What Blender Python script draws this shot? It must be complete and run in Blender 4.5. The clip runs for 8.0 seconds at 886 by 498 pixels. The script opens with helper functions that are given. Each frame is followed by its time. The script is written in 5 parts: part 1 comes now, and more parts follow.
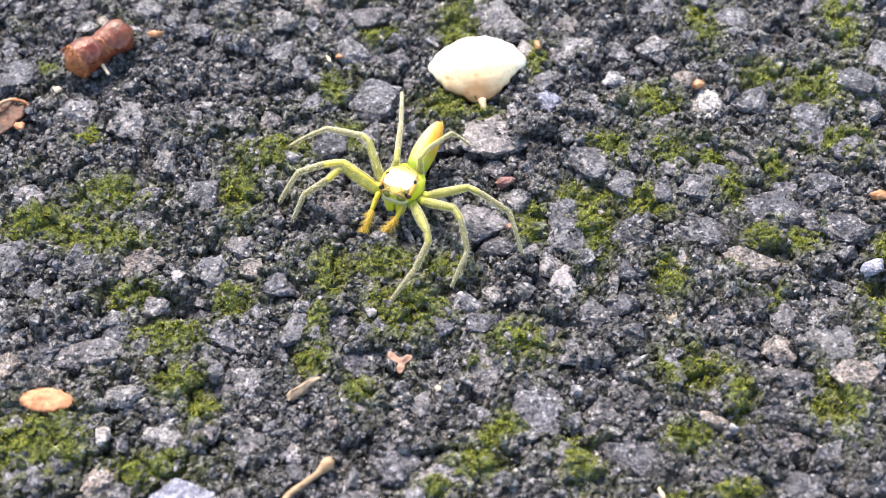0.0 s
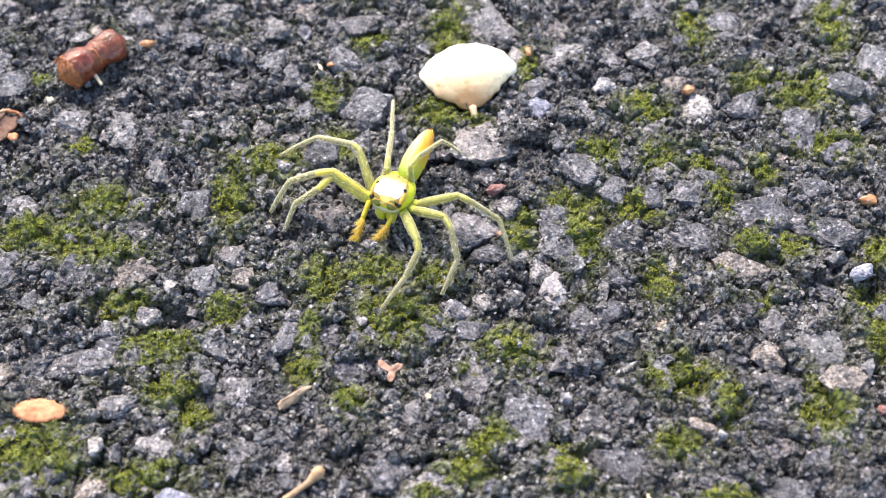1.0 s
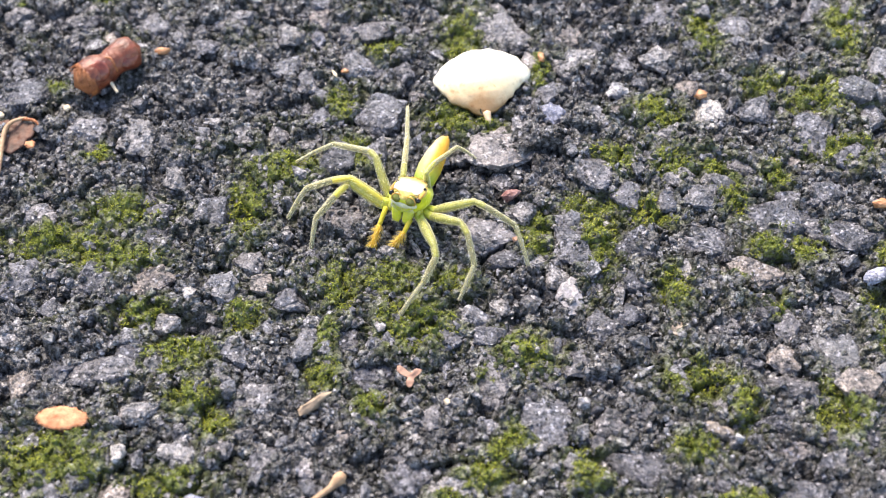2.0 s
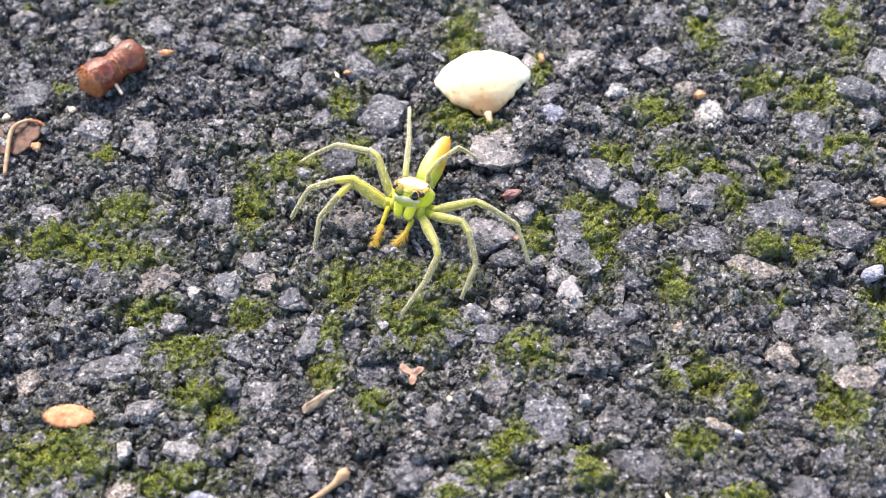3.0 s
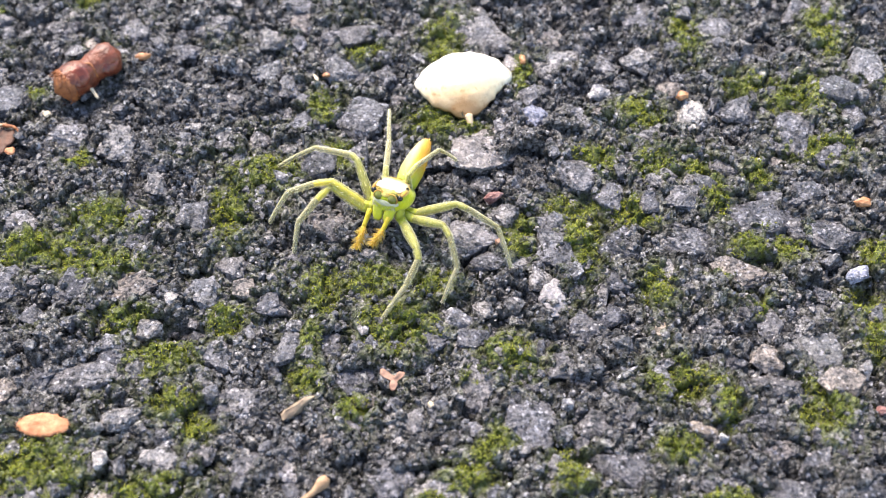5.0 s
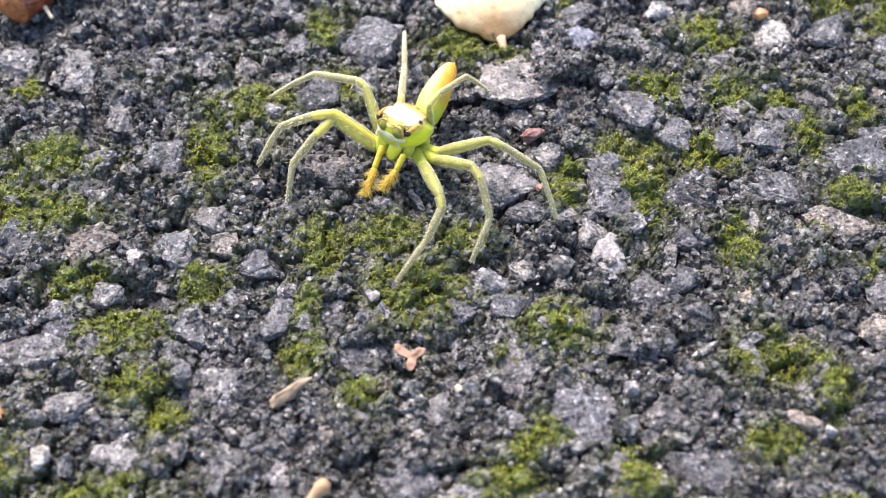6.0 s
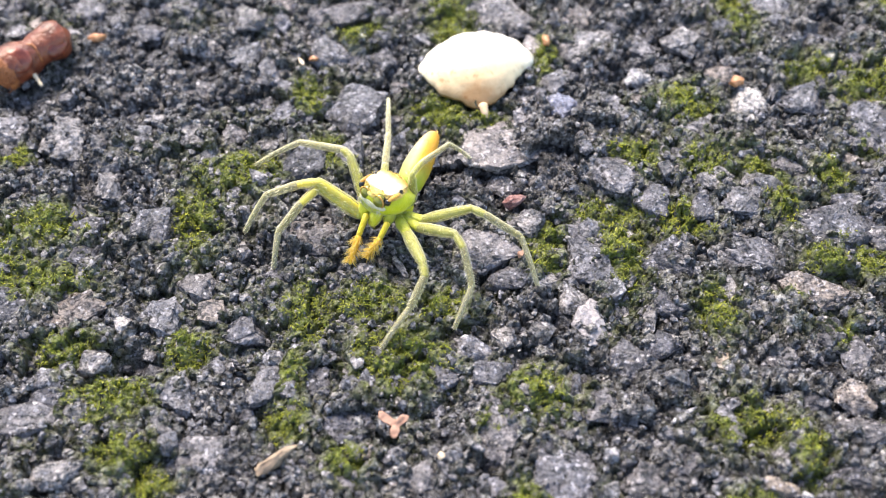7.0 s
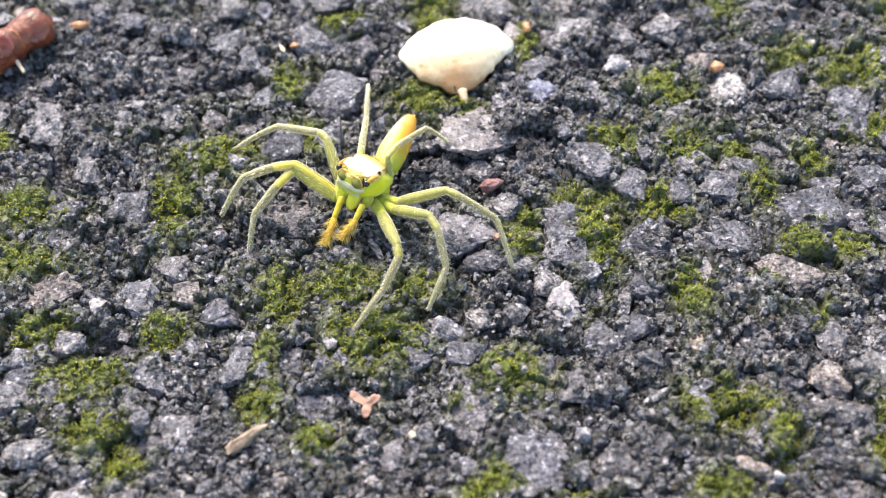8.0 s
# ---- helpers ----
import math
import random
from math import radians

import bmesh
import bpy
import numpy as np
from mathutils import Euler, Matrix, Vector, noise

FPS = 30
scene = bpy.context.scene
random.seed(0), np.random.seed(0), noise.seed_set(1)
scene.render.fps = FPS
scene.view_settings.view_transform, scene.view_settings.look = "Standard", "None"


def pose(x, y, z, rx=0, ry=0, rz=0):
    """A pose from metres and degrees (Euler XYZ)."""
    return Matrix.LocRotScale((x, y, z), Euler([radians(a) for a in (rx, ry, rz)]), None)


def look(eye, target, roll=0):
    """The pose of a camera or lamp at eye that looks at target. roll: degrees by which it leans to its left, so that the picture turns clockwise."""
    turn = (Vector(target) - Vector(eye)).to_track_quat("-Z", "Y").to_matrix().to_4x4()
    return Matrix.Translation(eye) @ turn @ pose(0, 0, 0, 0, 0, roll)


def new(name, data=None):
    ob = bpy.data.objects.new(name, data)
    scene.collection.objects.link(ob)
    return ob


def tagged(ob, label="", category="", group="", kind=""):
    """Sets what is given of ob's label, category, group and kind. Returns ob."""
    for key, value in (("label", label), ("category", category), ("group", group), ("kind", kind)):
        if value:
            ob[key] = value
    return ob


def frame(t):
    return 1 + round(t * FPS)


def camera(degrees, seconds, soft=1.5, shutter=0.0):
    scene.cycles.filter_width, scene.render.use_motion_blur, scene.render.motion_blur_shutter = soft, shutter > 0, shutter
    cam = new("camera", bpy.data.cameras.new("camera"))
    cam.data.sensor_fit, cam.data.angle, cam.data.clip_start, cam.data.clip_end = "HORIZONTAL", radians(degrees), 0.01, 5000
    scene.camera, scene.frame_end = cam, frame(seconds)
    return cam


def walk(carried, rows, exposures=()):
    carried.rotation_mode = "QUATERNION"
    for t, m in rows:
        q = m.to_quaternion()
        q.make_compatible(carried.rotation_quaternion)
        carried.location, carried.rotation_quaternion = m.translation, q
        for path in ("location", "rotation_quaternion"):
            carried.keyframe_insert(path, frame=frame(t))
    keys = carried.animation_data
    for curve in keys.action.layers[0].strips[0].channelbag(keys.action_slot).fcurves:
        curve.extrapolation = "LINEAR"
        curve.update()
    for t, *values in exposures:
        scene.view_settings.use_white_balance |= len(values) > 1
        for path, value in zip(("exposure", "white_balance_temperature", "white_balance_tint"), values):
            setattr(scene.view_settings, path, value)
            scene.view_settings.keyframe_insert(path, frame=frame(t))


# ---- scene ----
cam = camera(40, 8.0, soft=1.0)
PATH = [
    (0, (-0.00101, -0.05649, 0.05976), (-0.00161, -0.00993, -0.00529), -1.00),
    (0.1, (-0.00116, -0.05671, 0.05979), (-0.00172, -0.01014, -0.00526), -0.99),
    (0.2, (-0.00128, -0.05777, 0.05982), (-0.00181, -0.01120, -0.00522), -0.99),
    (0.3, (-0.00116, -0.05921, 0.05985), (-0.00165, -0.01262, -0.00518), -0.98),
    (0.4, (-0.00069, -0.05841, 0.05988), (-0.00114, -0.01182, -0.00514), -0.98),
    (0.5, (0.00004, -0.05727, 0.05991), (-0.00038, -0.01067, -0.00511), -0.97),
    (0.6, (-0.00009, -0.05750, 0.06001), (-0.00065, -0.01093, -0.00504), -1.16),
    (0.7, (-0.00096, -0.05701, 0.06010), (-0.00166, -0.01049, -0.00497), -1.35),
    (0.8, (-0.00184, -0.05687, 0.06020), (-0.00267, -0.01038, -0.00491), -1.54),
    (0.9, (-0.00150, -0.05688, 0.06029), (-0.00247, -0.01044, -0.00484), -1.73),
    (1, (0.00003, -0.05614, 0.06039), (-0.00107, -0.00974, -0.00477), -1.92),
    (1.1, (0.00116, -0.05613, 0.06031), (0.00026, -0.00973, -0.00485), -1.75),
    (1.2, (0.00121, -0.05682, 0.06024), (0.00051, -0.01042, -0.00493), -1.58),
    (1.3, (0.00122, -0.05668, 0.06017), (0.00073, -0.01029, -0.00500), -1.41),
    (1.4, (0.00022, -0.05667, 0.06010), (-0.00007, -0.01028, -0.00508), -1.24),
    (1.5, (-0.00123, -0.05692, 0.06002), (-0.00132, -0.01054, -0.00516), -1.07),
    (1.6, (-0.00184, -0.05713, 0.06062), (-0.00246, -0.01085, -0.00463), -1.66),
    (1.7, (-0.00078, -0.05598, 0.06121), (-0.00193, -0.00980, -0.00411), -2.25),
    (2.8, (-0.00259, -0.05699, 0.06102), (-0.00263, -0.01057, -0.00413), -1.25),
    (2.9, (-0.00247, -0.05742, 0.06140), (-0.00300, -0.01107, -0.00380), -1.77),
    (3, (-0.00115, -0.05655, 0.06178), (-0.00217, -0.01028, -0.00348), -2.30),
    (3.1, (-0.00069, -0.05683, 0.06177), (-0.00163, -0.01049, -0.00343), -2.23),
    (3.2, (0.00058, -0.05697, 0.06177), (-0.00028, -0.01057, -0.00339), -2.16),
    (3.5, (-0.00083, -0.05759, 0.06176), (-0.00146, -0.01099, -0.00327), -1.95),
    (4, (-0.00202, -0.05779, 0.06188), (-0.00303, -0.01136, -0.00326), -2.40),
    (4.2, (-0.00130, -0.05720, 0.06270), (-0.00235, -0.01078, -0.00245), -2.51),
    (5.3, (-0.00078, -0.05516, 0.05786), (-0.00064, -0.00845, -0.00709), -1.49),
    (5.4, (-0.00212, -0.05419, 0.05575), (-0.00194, -0.00759, -0.00928), -1.42),
    (5.5, (-0.00339, -0.05326, 0.05364), (-0.00317, -0.00677, -0.01147), -1.34),
    (5.6, (-0.00433, -0.05336, 0.05256), (-0.00429, -0.00700, -0.01264), -1.53),
    (5.7, (-0.00422, -0.05378, 0.05148), (-0.00435, -0.00753, -0.01380), -1.72),
    (5.8, (-0.00486, -0.05322, 0.05039), (-0.00518, -0.00709, -0.01497), -1.90),
    (5.9, (-0.00364, -0.05173, 0.04931), (-0.00413, -0.00573, -0.01613), -2.09),
    (6, (-0.00191, -0.04941, 0.04823), (-0.00258, -0.00352, -0.01730), -2.28),
    (6.1, (-0.00108, -0.04870, 0.04886), (-0.00188, -0.00254, -0.01647), -2.43),
    (6.2, (-0.00194, -0.04890, 0.04950), (-0.00286, -0.00245, -0.01563), -2.59),
    (6.3, (-0.00367, -0.04803, 0.05013), (-0.00471, -0.00131, -0.01480), -2.74),
    (6.4, (-0.00429, -0.04766, 0.05076), (-0.00546, -0.00066, -0.01396), -2.89),
    (6.5, (-0.00364, -0.04749, 0.05139), (-0.00494, -0.00021, -0.01313), -3.05),
    (6.6, (-0.00202, -0.04615, 0.05110), (-0.00302, 0.00124, -0.01334), -2.75),
    (6.7, (-0.00013, -0.04527, 0.05080), (-0.00084, 0.00224, -0.01356), -2.46),
    (6.8, (0.00044, -0.04646, 0.05051), (0.00002, 0.00116, -0.01377), -2.17),
    (6.9, (-0.00024, -0.04817, 0.05022), (-0.00035, -0.00044, -0.01399), -1.87),
    (7, (-0.00162, -0.04882, 0.04992), (-0.00143, -0.00098, -0.01420), -1.58),
    (7.2, (-0.00260, -0.04915, 0.04950), (-0.00277, -0.00116, -0.01450), -1.89),
    (7.3, (-0.00158, -0.04912, 0.04930), (-0.00193, -0.00105, -0.01465), -2.05),
    (7.5, (-0.00027, -0.04957, 0.04888), (-0.00098, -0.00135, -0.01495), -2.37),
    (7.7, (-0.00007, -0.05083, 0.04891), (-0.00076, -0.00248, -0.01482), -2.35),
    (8, (0.00023, -0.05010, 0.04894), (-0.00042, -0.00155, -0.01463), -2.33),
]
walk(cam, [(t, look(eye, target, roll)) for t, eye, target, roll in PATH], [(0, 1.9, 7500, 14), (8, 1.9, 7500, 14)])

# ---- light: white overcast sky, brightest behind the spider ----
SUN_UP, SUN_ROUND = radians(52), radians(-22)   # round: from +y towards +x
world = bpy.data.worlds.new("world")
scene.world = world
world.use_nodes = True
sky = world.node_tree.nodes.new("ShaderNodeTexSky")
sky.sky_type, sky.sun_disc = "NISHITA", False
sky.sun_elevation, sky.sun_rotation = SUN_UP, SUN_ROUND
sky.air_density, sky.dust_density = 1.0, 0.6
world.node_tree.links.new(sky.outputs[0], world.node_tree.nodes["Background"].inputs[0])
world.node_tree.nodes["Background"].inputs[1].default_value = 0.125
sun = new("sun", bpy.data.lights.new("sun", "SUN"))
sun.data.energy, sun.data.angle, sun.data.color = 2.4, radians(26), (1.0, 0.96, 0.90)
far = Vector((math.sin(SUN_ROUND) * math.cos(SUN_UP), math.cos(SUN_ROUND) * math.cos(SUN_UP), math.sin(SUN_UP)))
sun.matrix_world = look(far, (0, 0, 0))

# ---- materials; all lengths below are in millimetres ----
MM = 0.001


def material(name):
    m = bpy.data.materials.new(name)
    m.use_nodes = True
    return m, m.node_tree.nodes, m.node_tree.links, m.node_tree.nodes["Principled BSDF"]


def noise_node(n, l, per_mm, detail=4, source="Position", rough=0.6):
    """Noise with so many waves a millimetre, on world or object coordinates."""
    if source == "Position":
        place = n.new("ShaderNodeNewGeometry").outputs["Position"]
    else:
        place = n.new("ShaderNodeTexCoord").outputs["Object"]
    t = n.new("ShaderNodeTexNoise")
    t.inputs["Scale"].default_value = per_mm / MM
    t.inputs["Detail"].default_value = detail
    t.inputs["Roughness"].default_value = rough
    l.new(place, t.inputs["Vector"])
    return t.outputs["Fac"]


def ramp(n, l, fac, *stops):
    r = n.new("ShaderNodeValToRGB")
    while len(r.color_ramp.elements) < len(stops):
        r.color_ramp.elements.new(0.5)
    for e, (at, c) in zip(r.color_ramp.elements, stops):
        e.position, e.color = at, (*c, 1)
    l.new(fac, r.inputs[0])
    return r.outputs[0]


def mix(n, l, kind, fac, a, b):
    m = n.new("ShaderNodeMixRGB")
    m.blend_type = kind
    for slot, v in zip(m.inputs, (fac, a, b)):
        if isinstance(v, (int, float)):
            slot.default_value = v
        elif isinstance(v, tuple):
            slot.default_value = (*v, 1)
        else:
            l.new(v, slot)
    return m.outputs[0]


def bump(n, l, p, *layers):
    """Layers of (height socket, strength, distance in mm), one on the other."""
    last = None
    for h, strength, dist in layers:
        b = n.new("ShaderNodeBump")
        b.inputs["Strength"].default_value, b.inputs["Distance"].default_value = strength, dist * MM
        l.new(h, b.inputs["Height"])
        if last:
            l.new(last, b.inputs["Normal"])
        last = b.outputs[0]
    l.new(last, p.inputs["Normal"])


def facets(n, l, p, *sizes):
    """Crystal faces: each small cell leans its own way, on top of the bump."""
    last = p.inputs["Normal"].links[0].from_socket
    for cells, lean in sizes:
        off = n.new("ShaderNodeVectorMath")
        off.operation = "MULTIPLY_ADD"
        off.inputs[1].default_value, off.inputs[2].default_value = (lean,) * 3, (-lean / 2,) * 3
        l.new(cells.outputs["Color"], off.inputs[0])
        both = n.new("ShaderNodeVectorMath")
        l.new(last, both.inputs[0])
        l.new(off.outputs[0], both.inputs[1])
        unit = n.new("ShaderNodeVectorMath")
        unit.operation = "NORMALIZE"
        l.new(both.outputs[0], unit.inputs[0])
        last = unit.outputs[0]
    l.new(last, p.inputs["Normal"])


def cells_node(n, l, per_mm):
    """Grain cells with wavy borders."""
    place = n.new("ShaderNodeNewGeometry").outputs["Position"]
    wob = n.new("ShaderNodeTexNoise")
    wob.inputs["Scale"].default_value = per_mm * 1.7 / MM
    l.new(place, wob.inputs["Vector"])
    push = n.new("ShaderNodeVectorMath")
    push.operation = "MULTIPLY_ADD"
    push.inputs[1].default_value = (0.5 * MM / per_mm,) * 3
    l.new(wob.outputs["Color"], push.inputs[0])
    l.new(place, push.inputs[2])
    cells = n.new("ShaderNodeTexVoronoi")
    cells.inputs["Scale"].default_value = per_mm / MM
    l.new(push.outputs[0], cells.inputs["Vector"])
    return cells


def stone_material(name, dark, light, vary="Object", gloss=0.34, speck=(0.62, 0.61, 0.64), specks=0.55, pitting=1.0):
    """Crushed rock: soft mottling, crystals of differing tone, small pits with painted shade, pale specks with painted
    glints.
    """
    m, n, l, p = material(name)
    col = ramp(n, l, noise_node(n, l, 0.8, 5, rough=0.62), (0.30, dark), (0.70, light))
    crystals, cells = cells_node(n, l, 2.6), cells_node(n, l, 6.0)
    sep = n.new("ShaderNodeSeparateColor")
    l.new(crystals.outputs["Color"], sep.inputs[0])
    col = mix(n, l, "MULTIPLY", 0.75, col, ramp(n, l, sep.outputs[1], (0.0, (0.62, 0.62, 0.66)), (0.6, (1, 1, 1)), (1.0, (1.45, 1.43, 1.40))))
    sep = n.new("ShaderNodeSeparateColor")
    l.new(cells.outputs["Color"], sep.inputs[0])
    # pale crystals; their bright glints are put into the colour
    pick = ramp(n, l, sep.outputs[0], (0.86, (0, 0, 0)), (0.96, (specks,) * 3))
    col = mix(n, l, "MIX", pick, col, speck)
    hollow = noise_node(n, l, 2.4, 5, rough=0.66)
    # pit shade painted in: colour drops with the same noise as the bump
    col = mix(n, l, "MULTIPLY", 0.35 + 0.55 * pitting, col, ramp(n, l, hollow, (0.39, (0.05, 0.05, 0.05)), (0.46, (1, 1, 1))))
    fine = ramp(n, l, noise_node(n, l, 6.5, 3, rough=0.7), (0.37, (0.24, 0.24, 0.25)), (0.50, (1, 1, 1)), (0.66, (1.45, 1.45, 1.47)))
    col = mix(n, l, "MULTIPLY", 0.3 + 0.5 * pitting, col, fine)
    if vary == "Object":
        rnd = n.new("ShaderNodeObjectInfo").outputs["Random"]
    else:
        rnd = n.new("ShaderNodeNewGeometry").outputs["Random Per Island"]
    tone = ramp(n, l, rnd, (0.0, (0.70, 0.69, 0.74)), (0.5, (0.95, 0.94, 0.98)), (0.8, (1.06, 0.99, 0.94)), (1.0, (1.36, 1.32, 1.32)))
    col = mix(n, l, "MULTIPLY", 1.0, col, tone)
    l.new(col, p.inputs["Base Color"])
    l.new(ramp(n, l, noise_node(n, l, 3.5, 3), (0.38, (gloss - 0.20,) * 3), (0.64, (gloss + 0.25,) * 3)), p.inputs["Roughness"])
    p.inputs["Specular IOR Level"].default_value = 0.7
    bump(n, l, p, (hollow, 1.0, 0.16 + 0.3 * pitting), (noise_node(n, l, 7.0, 3, rough=0.7), 0.6, 0.06))
    facets(n, l, p, (crystals, 0.25 + 0.3 * pitting), (cells, 0.25 + 0.4 * pitting))
    return m


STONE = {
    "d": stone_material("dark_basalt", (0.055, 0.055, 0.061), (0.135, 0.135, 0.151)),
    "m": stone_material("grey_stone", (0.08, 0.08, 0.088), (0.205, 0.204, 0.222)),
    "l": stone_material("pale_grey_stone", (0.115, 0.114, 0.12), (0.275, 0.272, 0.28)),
    "w": stone_material("whitish_quartz", (0.27, 0.265, 0.26), (0.52, 0.51, 0.50), gloss=0.35, pitting=0.6),
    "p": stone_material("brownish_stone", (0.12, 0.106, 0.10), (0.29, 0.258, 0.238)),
    "q": stone_material("speckled_granite", (0.15, 0.142, 0.146), (0.26, 0.246, 0.25), specks=0.6, pitting=0.6),
    "k": stone_material("pinkish_pale_stone", (0.32, 0.30, 0.29), (0.46, 0.43, 0.415), gloss=0.45, pitting=0.15),
    "b": stone_material("bluish_crystal", (0.13, 0.14, 0.19), (0.30, 0.32, 0.41), gloss=0.28, pitting=0.4),
    "t": stone_material("tan_stone", (0.17, 0.135, 0.105), (0.36, 0.30, 0.24), pitting=0.6),
    "g": stone_material("smooth_grey_stone", (0.09, 0.09, 0.091), (0.19, 0.19, 0.19), pitting=0.5),
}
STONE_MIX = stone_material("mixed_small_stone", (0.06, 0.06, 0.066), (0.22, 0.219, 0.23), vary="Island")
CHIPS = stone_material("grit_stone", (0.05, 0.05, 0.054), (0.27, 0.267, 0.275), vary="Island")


def tar_material():
    """Old asphalt worn to its grit: blue-grey, pitted with painted shade, glinting, with a thin green film near moss.
    """
    m, n, l, p = material("weathered_tar")
    col = ramp(n, l, noise_node(n, l, 1.5, 6, rough=0.68), (0.38, (0.016, 0.015, 0.015)), (0.50, (0.082, 0.080, 0.083)), (0.64, (0.27, 0.264, 0.268)))
    grit = n.new("ShaderNodeAttribute")
    grit.attribute_name = "grit"
    kinds = ramp(n, l, grit.outputs["Fac"], (0.15, (0.5, 0.5, 0.54)), (0.5, (1.0, 1.0, 1.0)), (0.72, (1.5, 1.48, 1.45)), (0.88, (2.1, 2.05, 2.0)))
    col = mix(n, l, "MULTIPLY", 1.0, col, kinds)
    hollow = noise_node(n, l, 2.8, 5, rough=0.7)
    # near-black pits: their shade is put into the colour where the bump sinks
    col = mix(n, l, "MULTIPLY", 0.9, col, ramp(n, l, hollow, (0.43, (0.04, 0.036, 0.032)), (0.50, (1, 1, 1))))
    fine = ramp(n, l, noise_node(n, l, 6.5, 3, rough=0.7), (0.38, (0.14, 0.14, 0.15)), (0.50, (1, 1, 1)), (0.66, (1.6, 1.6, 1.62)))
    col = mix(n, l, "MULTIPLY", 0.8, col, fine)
    film = n.new("ShaderNodeAttribute")
    film.attribute_name = "moss"
    break_up = ramp(n, l, noise_node(n, l, 2.2, 5, rough=0.7), (0.38, (0, 0, 0)), (0.52, (1, 1, 1)))
    fac = mix(n, l, "MULTIPLY", 1.0, film.outputs["Color"], break_up)
    green = ramp(n, l, noise_node(n, l, 5.0, 4), (0.3, (0.04, 0.055, 0.008)), (0.7, (0.17, 0.20, 0.025)))
    col = mix(n, l, "MIX", fac, col, green)
    l.new(col, p.inputs["Base Color"])
    l.new(ramp(n, l, noise_node(n, l, 2.5, 3), (0.40, (0.10,) * 3), (0.62, (0.55,) * 3)), p.inputs["Roughness"])
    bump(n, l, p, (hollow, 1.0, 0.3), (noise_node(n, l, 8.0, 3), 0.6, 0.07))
    facets(n, l, p, (cells_node(n, l, 5.0), 0.8), (cells_node(n, l, 2.2), 0.6))
    return m


TAR = tar_material()


def moss_material():
    m, n, l, p = material("moss_green")
    rnd = n.new("ShaderNodeNewGeometry").outputs["Random Per Island"]
    col = ramp(n, l, rnd, (0.0, (0.035, 0.046, 0.006)), (0.5, (0.12, 0.14, 0.012)), (0.85, (0.29, 0.31, 0.025)), (1.0, (0.42, 0.42, 0.07)))
    patchy = ramp(n, l, noise_node(n, l, 0.35, 3), (0.35, (0.55, 0.6, 0.6)), (0.65, (1.2, 1.15, 1.0)))
    l.new(mix(n, l, "MULTIPLY", 1.0, col, patchy), p.inputs["Base Color"])
    p.inputs["Roughness"].default_value = 0.65
    p.inputs["Subsurface Weight"].default_value = 0.3
    p.inputs["Subsurface Radius"].default_value = (0.12 * MM, 0.15 * MM, 0.04 * MM)
    p.inputs["Subsurface Scale"].default_value = 1.0
    return m


MOSS = moss_material()


def skin_material(name, low, high, soft=0.4, clear=0.0, radius=(0.3, 0.32, 0.08), gloss=0.42, per_mm=1.2, sheen=0.5):
    """Thin, light-passing spider skin."""
    m, n, l, p = material(name)
    col = ramp(n, l, noise_node(n, l, per_mm, 3, "Object"), (0.35, low), (0.68, high))
    l.new(col, p.inputs["Base Color"])
    p.inputs["Roughness"].default_value = gloss
    p.inputs["Subsurface Weight"].default_value = soft
    p.inputs["Subsurface Radius"].default_value = tuple(r * MM for r in radius)
    p.inputs["Subsurface Scale"].default_value = 1.0
    p.inputs["Alpha"].default_value = 1 - clear
    p.inputs["Sheen Weight"].default_value = sheen
    p.inputs["Sheen Roughness"].default_value = 0.35
    p.inputs["Sheen Tint"].default_value = (1.0, 0.97, 0.7, 1)
    bump(n, l, p, (noise_node(n, l, 9, 3, "Object"), 0.9, 0.08))
    return m


LIME = skin_material("lime_skin", (0.46, 0.52, 0.006), (0.62, 0.64, 0.015), soft=0.9, radius=(0.6, 0.6, 0.1), gloss=0.36)


def cuticle_material(name, low, high, cover):
    """A thin, milky, half-clear skin that lets light through."""
    m, n, l, p = material(name)
    out = n["Material Output"]
    col = ramp(n, l, noise_node(n, l, 4.0, 3, "Object"), (0.35, low), (0.65, high))
    parts = [n.new("ShaderNodeBsdfDiffuse"), n.new("ShaderNodeBsdfTranslucent")]
    for b in parts:
        l.new(col, b.inputs["Color"])
    both = n.new("ShaderNodeMixShader")
    both.inputs[0].default_value = 0.5
    l.new(parts[0].outputs[0], both.inputs[1])
    l.new(parts[1].outputs[0], both.inputs[2])
    gloss = n.new("ShaderNodeBsdfGlossy")
    gloss.inputs["Roughness"].default_value = 0.3
    shine = n.new("ShaderNodeMixShader")
    shine.inputs[0].default_value = 0.05
    l.new(both.outputs[0], shine.inputs[1])
    l.new(gloss.outputs[0], shine.inputs[2])
    clear = n.new("ShaderNodeBsdfTransparent")
    whole = n.new("ShaderNodeMixShader")
    whole.inputs[0].default_value = cover
    l.new(clear.outputs[0], whole.inputs[1])
    l.new(shine.outputs[0], whole.inputs[2])
    rim = n.new("ShaderNodeLayerWeight")
    rim.inputs["Blend"].default_value = 0.5
    sheen = n.new("ShaderNodeBsdfGlossy")
    sheen.inputs["Color"].default_value = (1.0, 0.97, 0.72, 1)
    sheen.inputs["Roughness"].default_value = 0.55
    waxy = n.new("ShaderNodeMixShader")
    l.new(ramp(n, l, rim.outputs["Facing"], (0.55, (0, 0, 0)), (0.92, (0.75,) * 3)), waxy.inputs[0])
    l.new(whole.outputs[0], waxy.inputs[1])
    l.new(sheen.outputs[0], waxy.inputs[2])
    l.new(waxy.outputs[0], out.inputs["Surface"])
    n.remove(p)
    return m


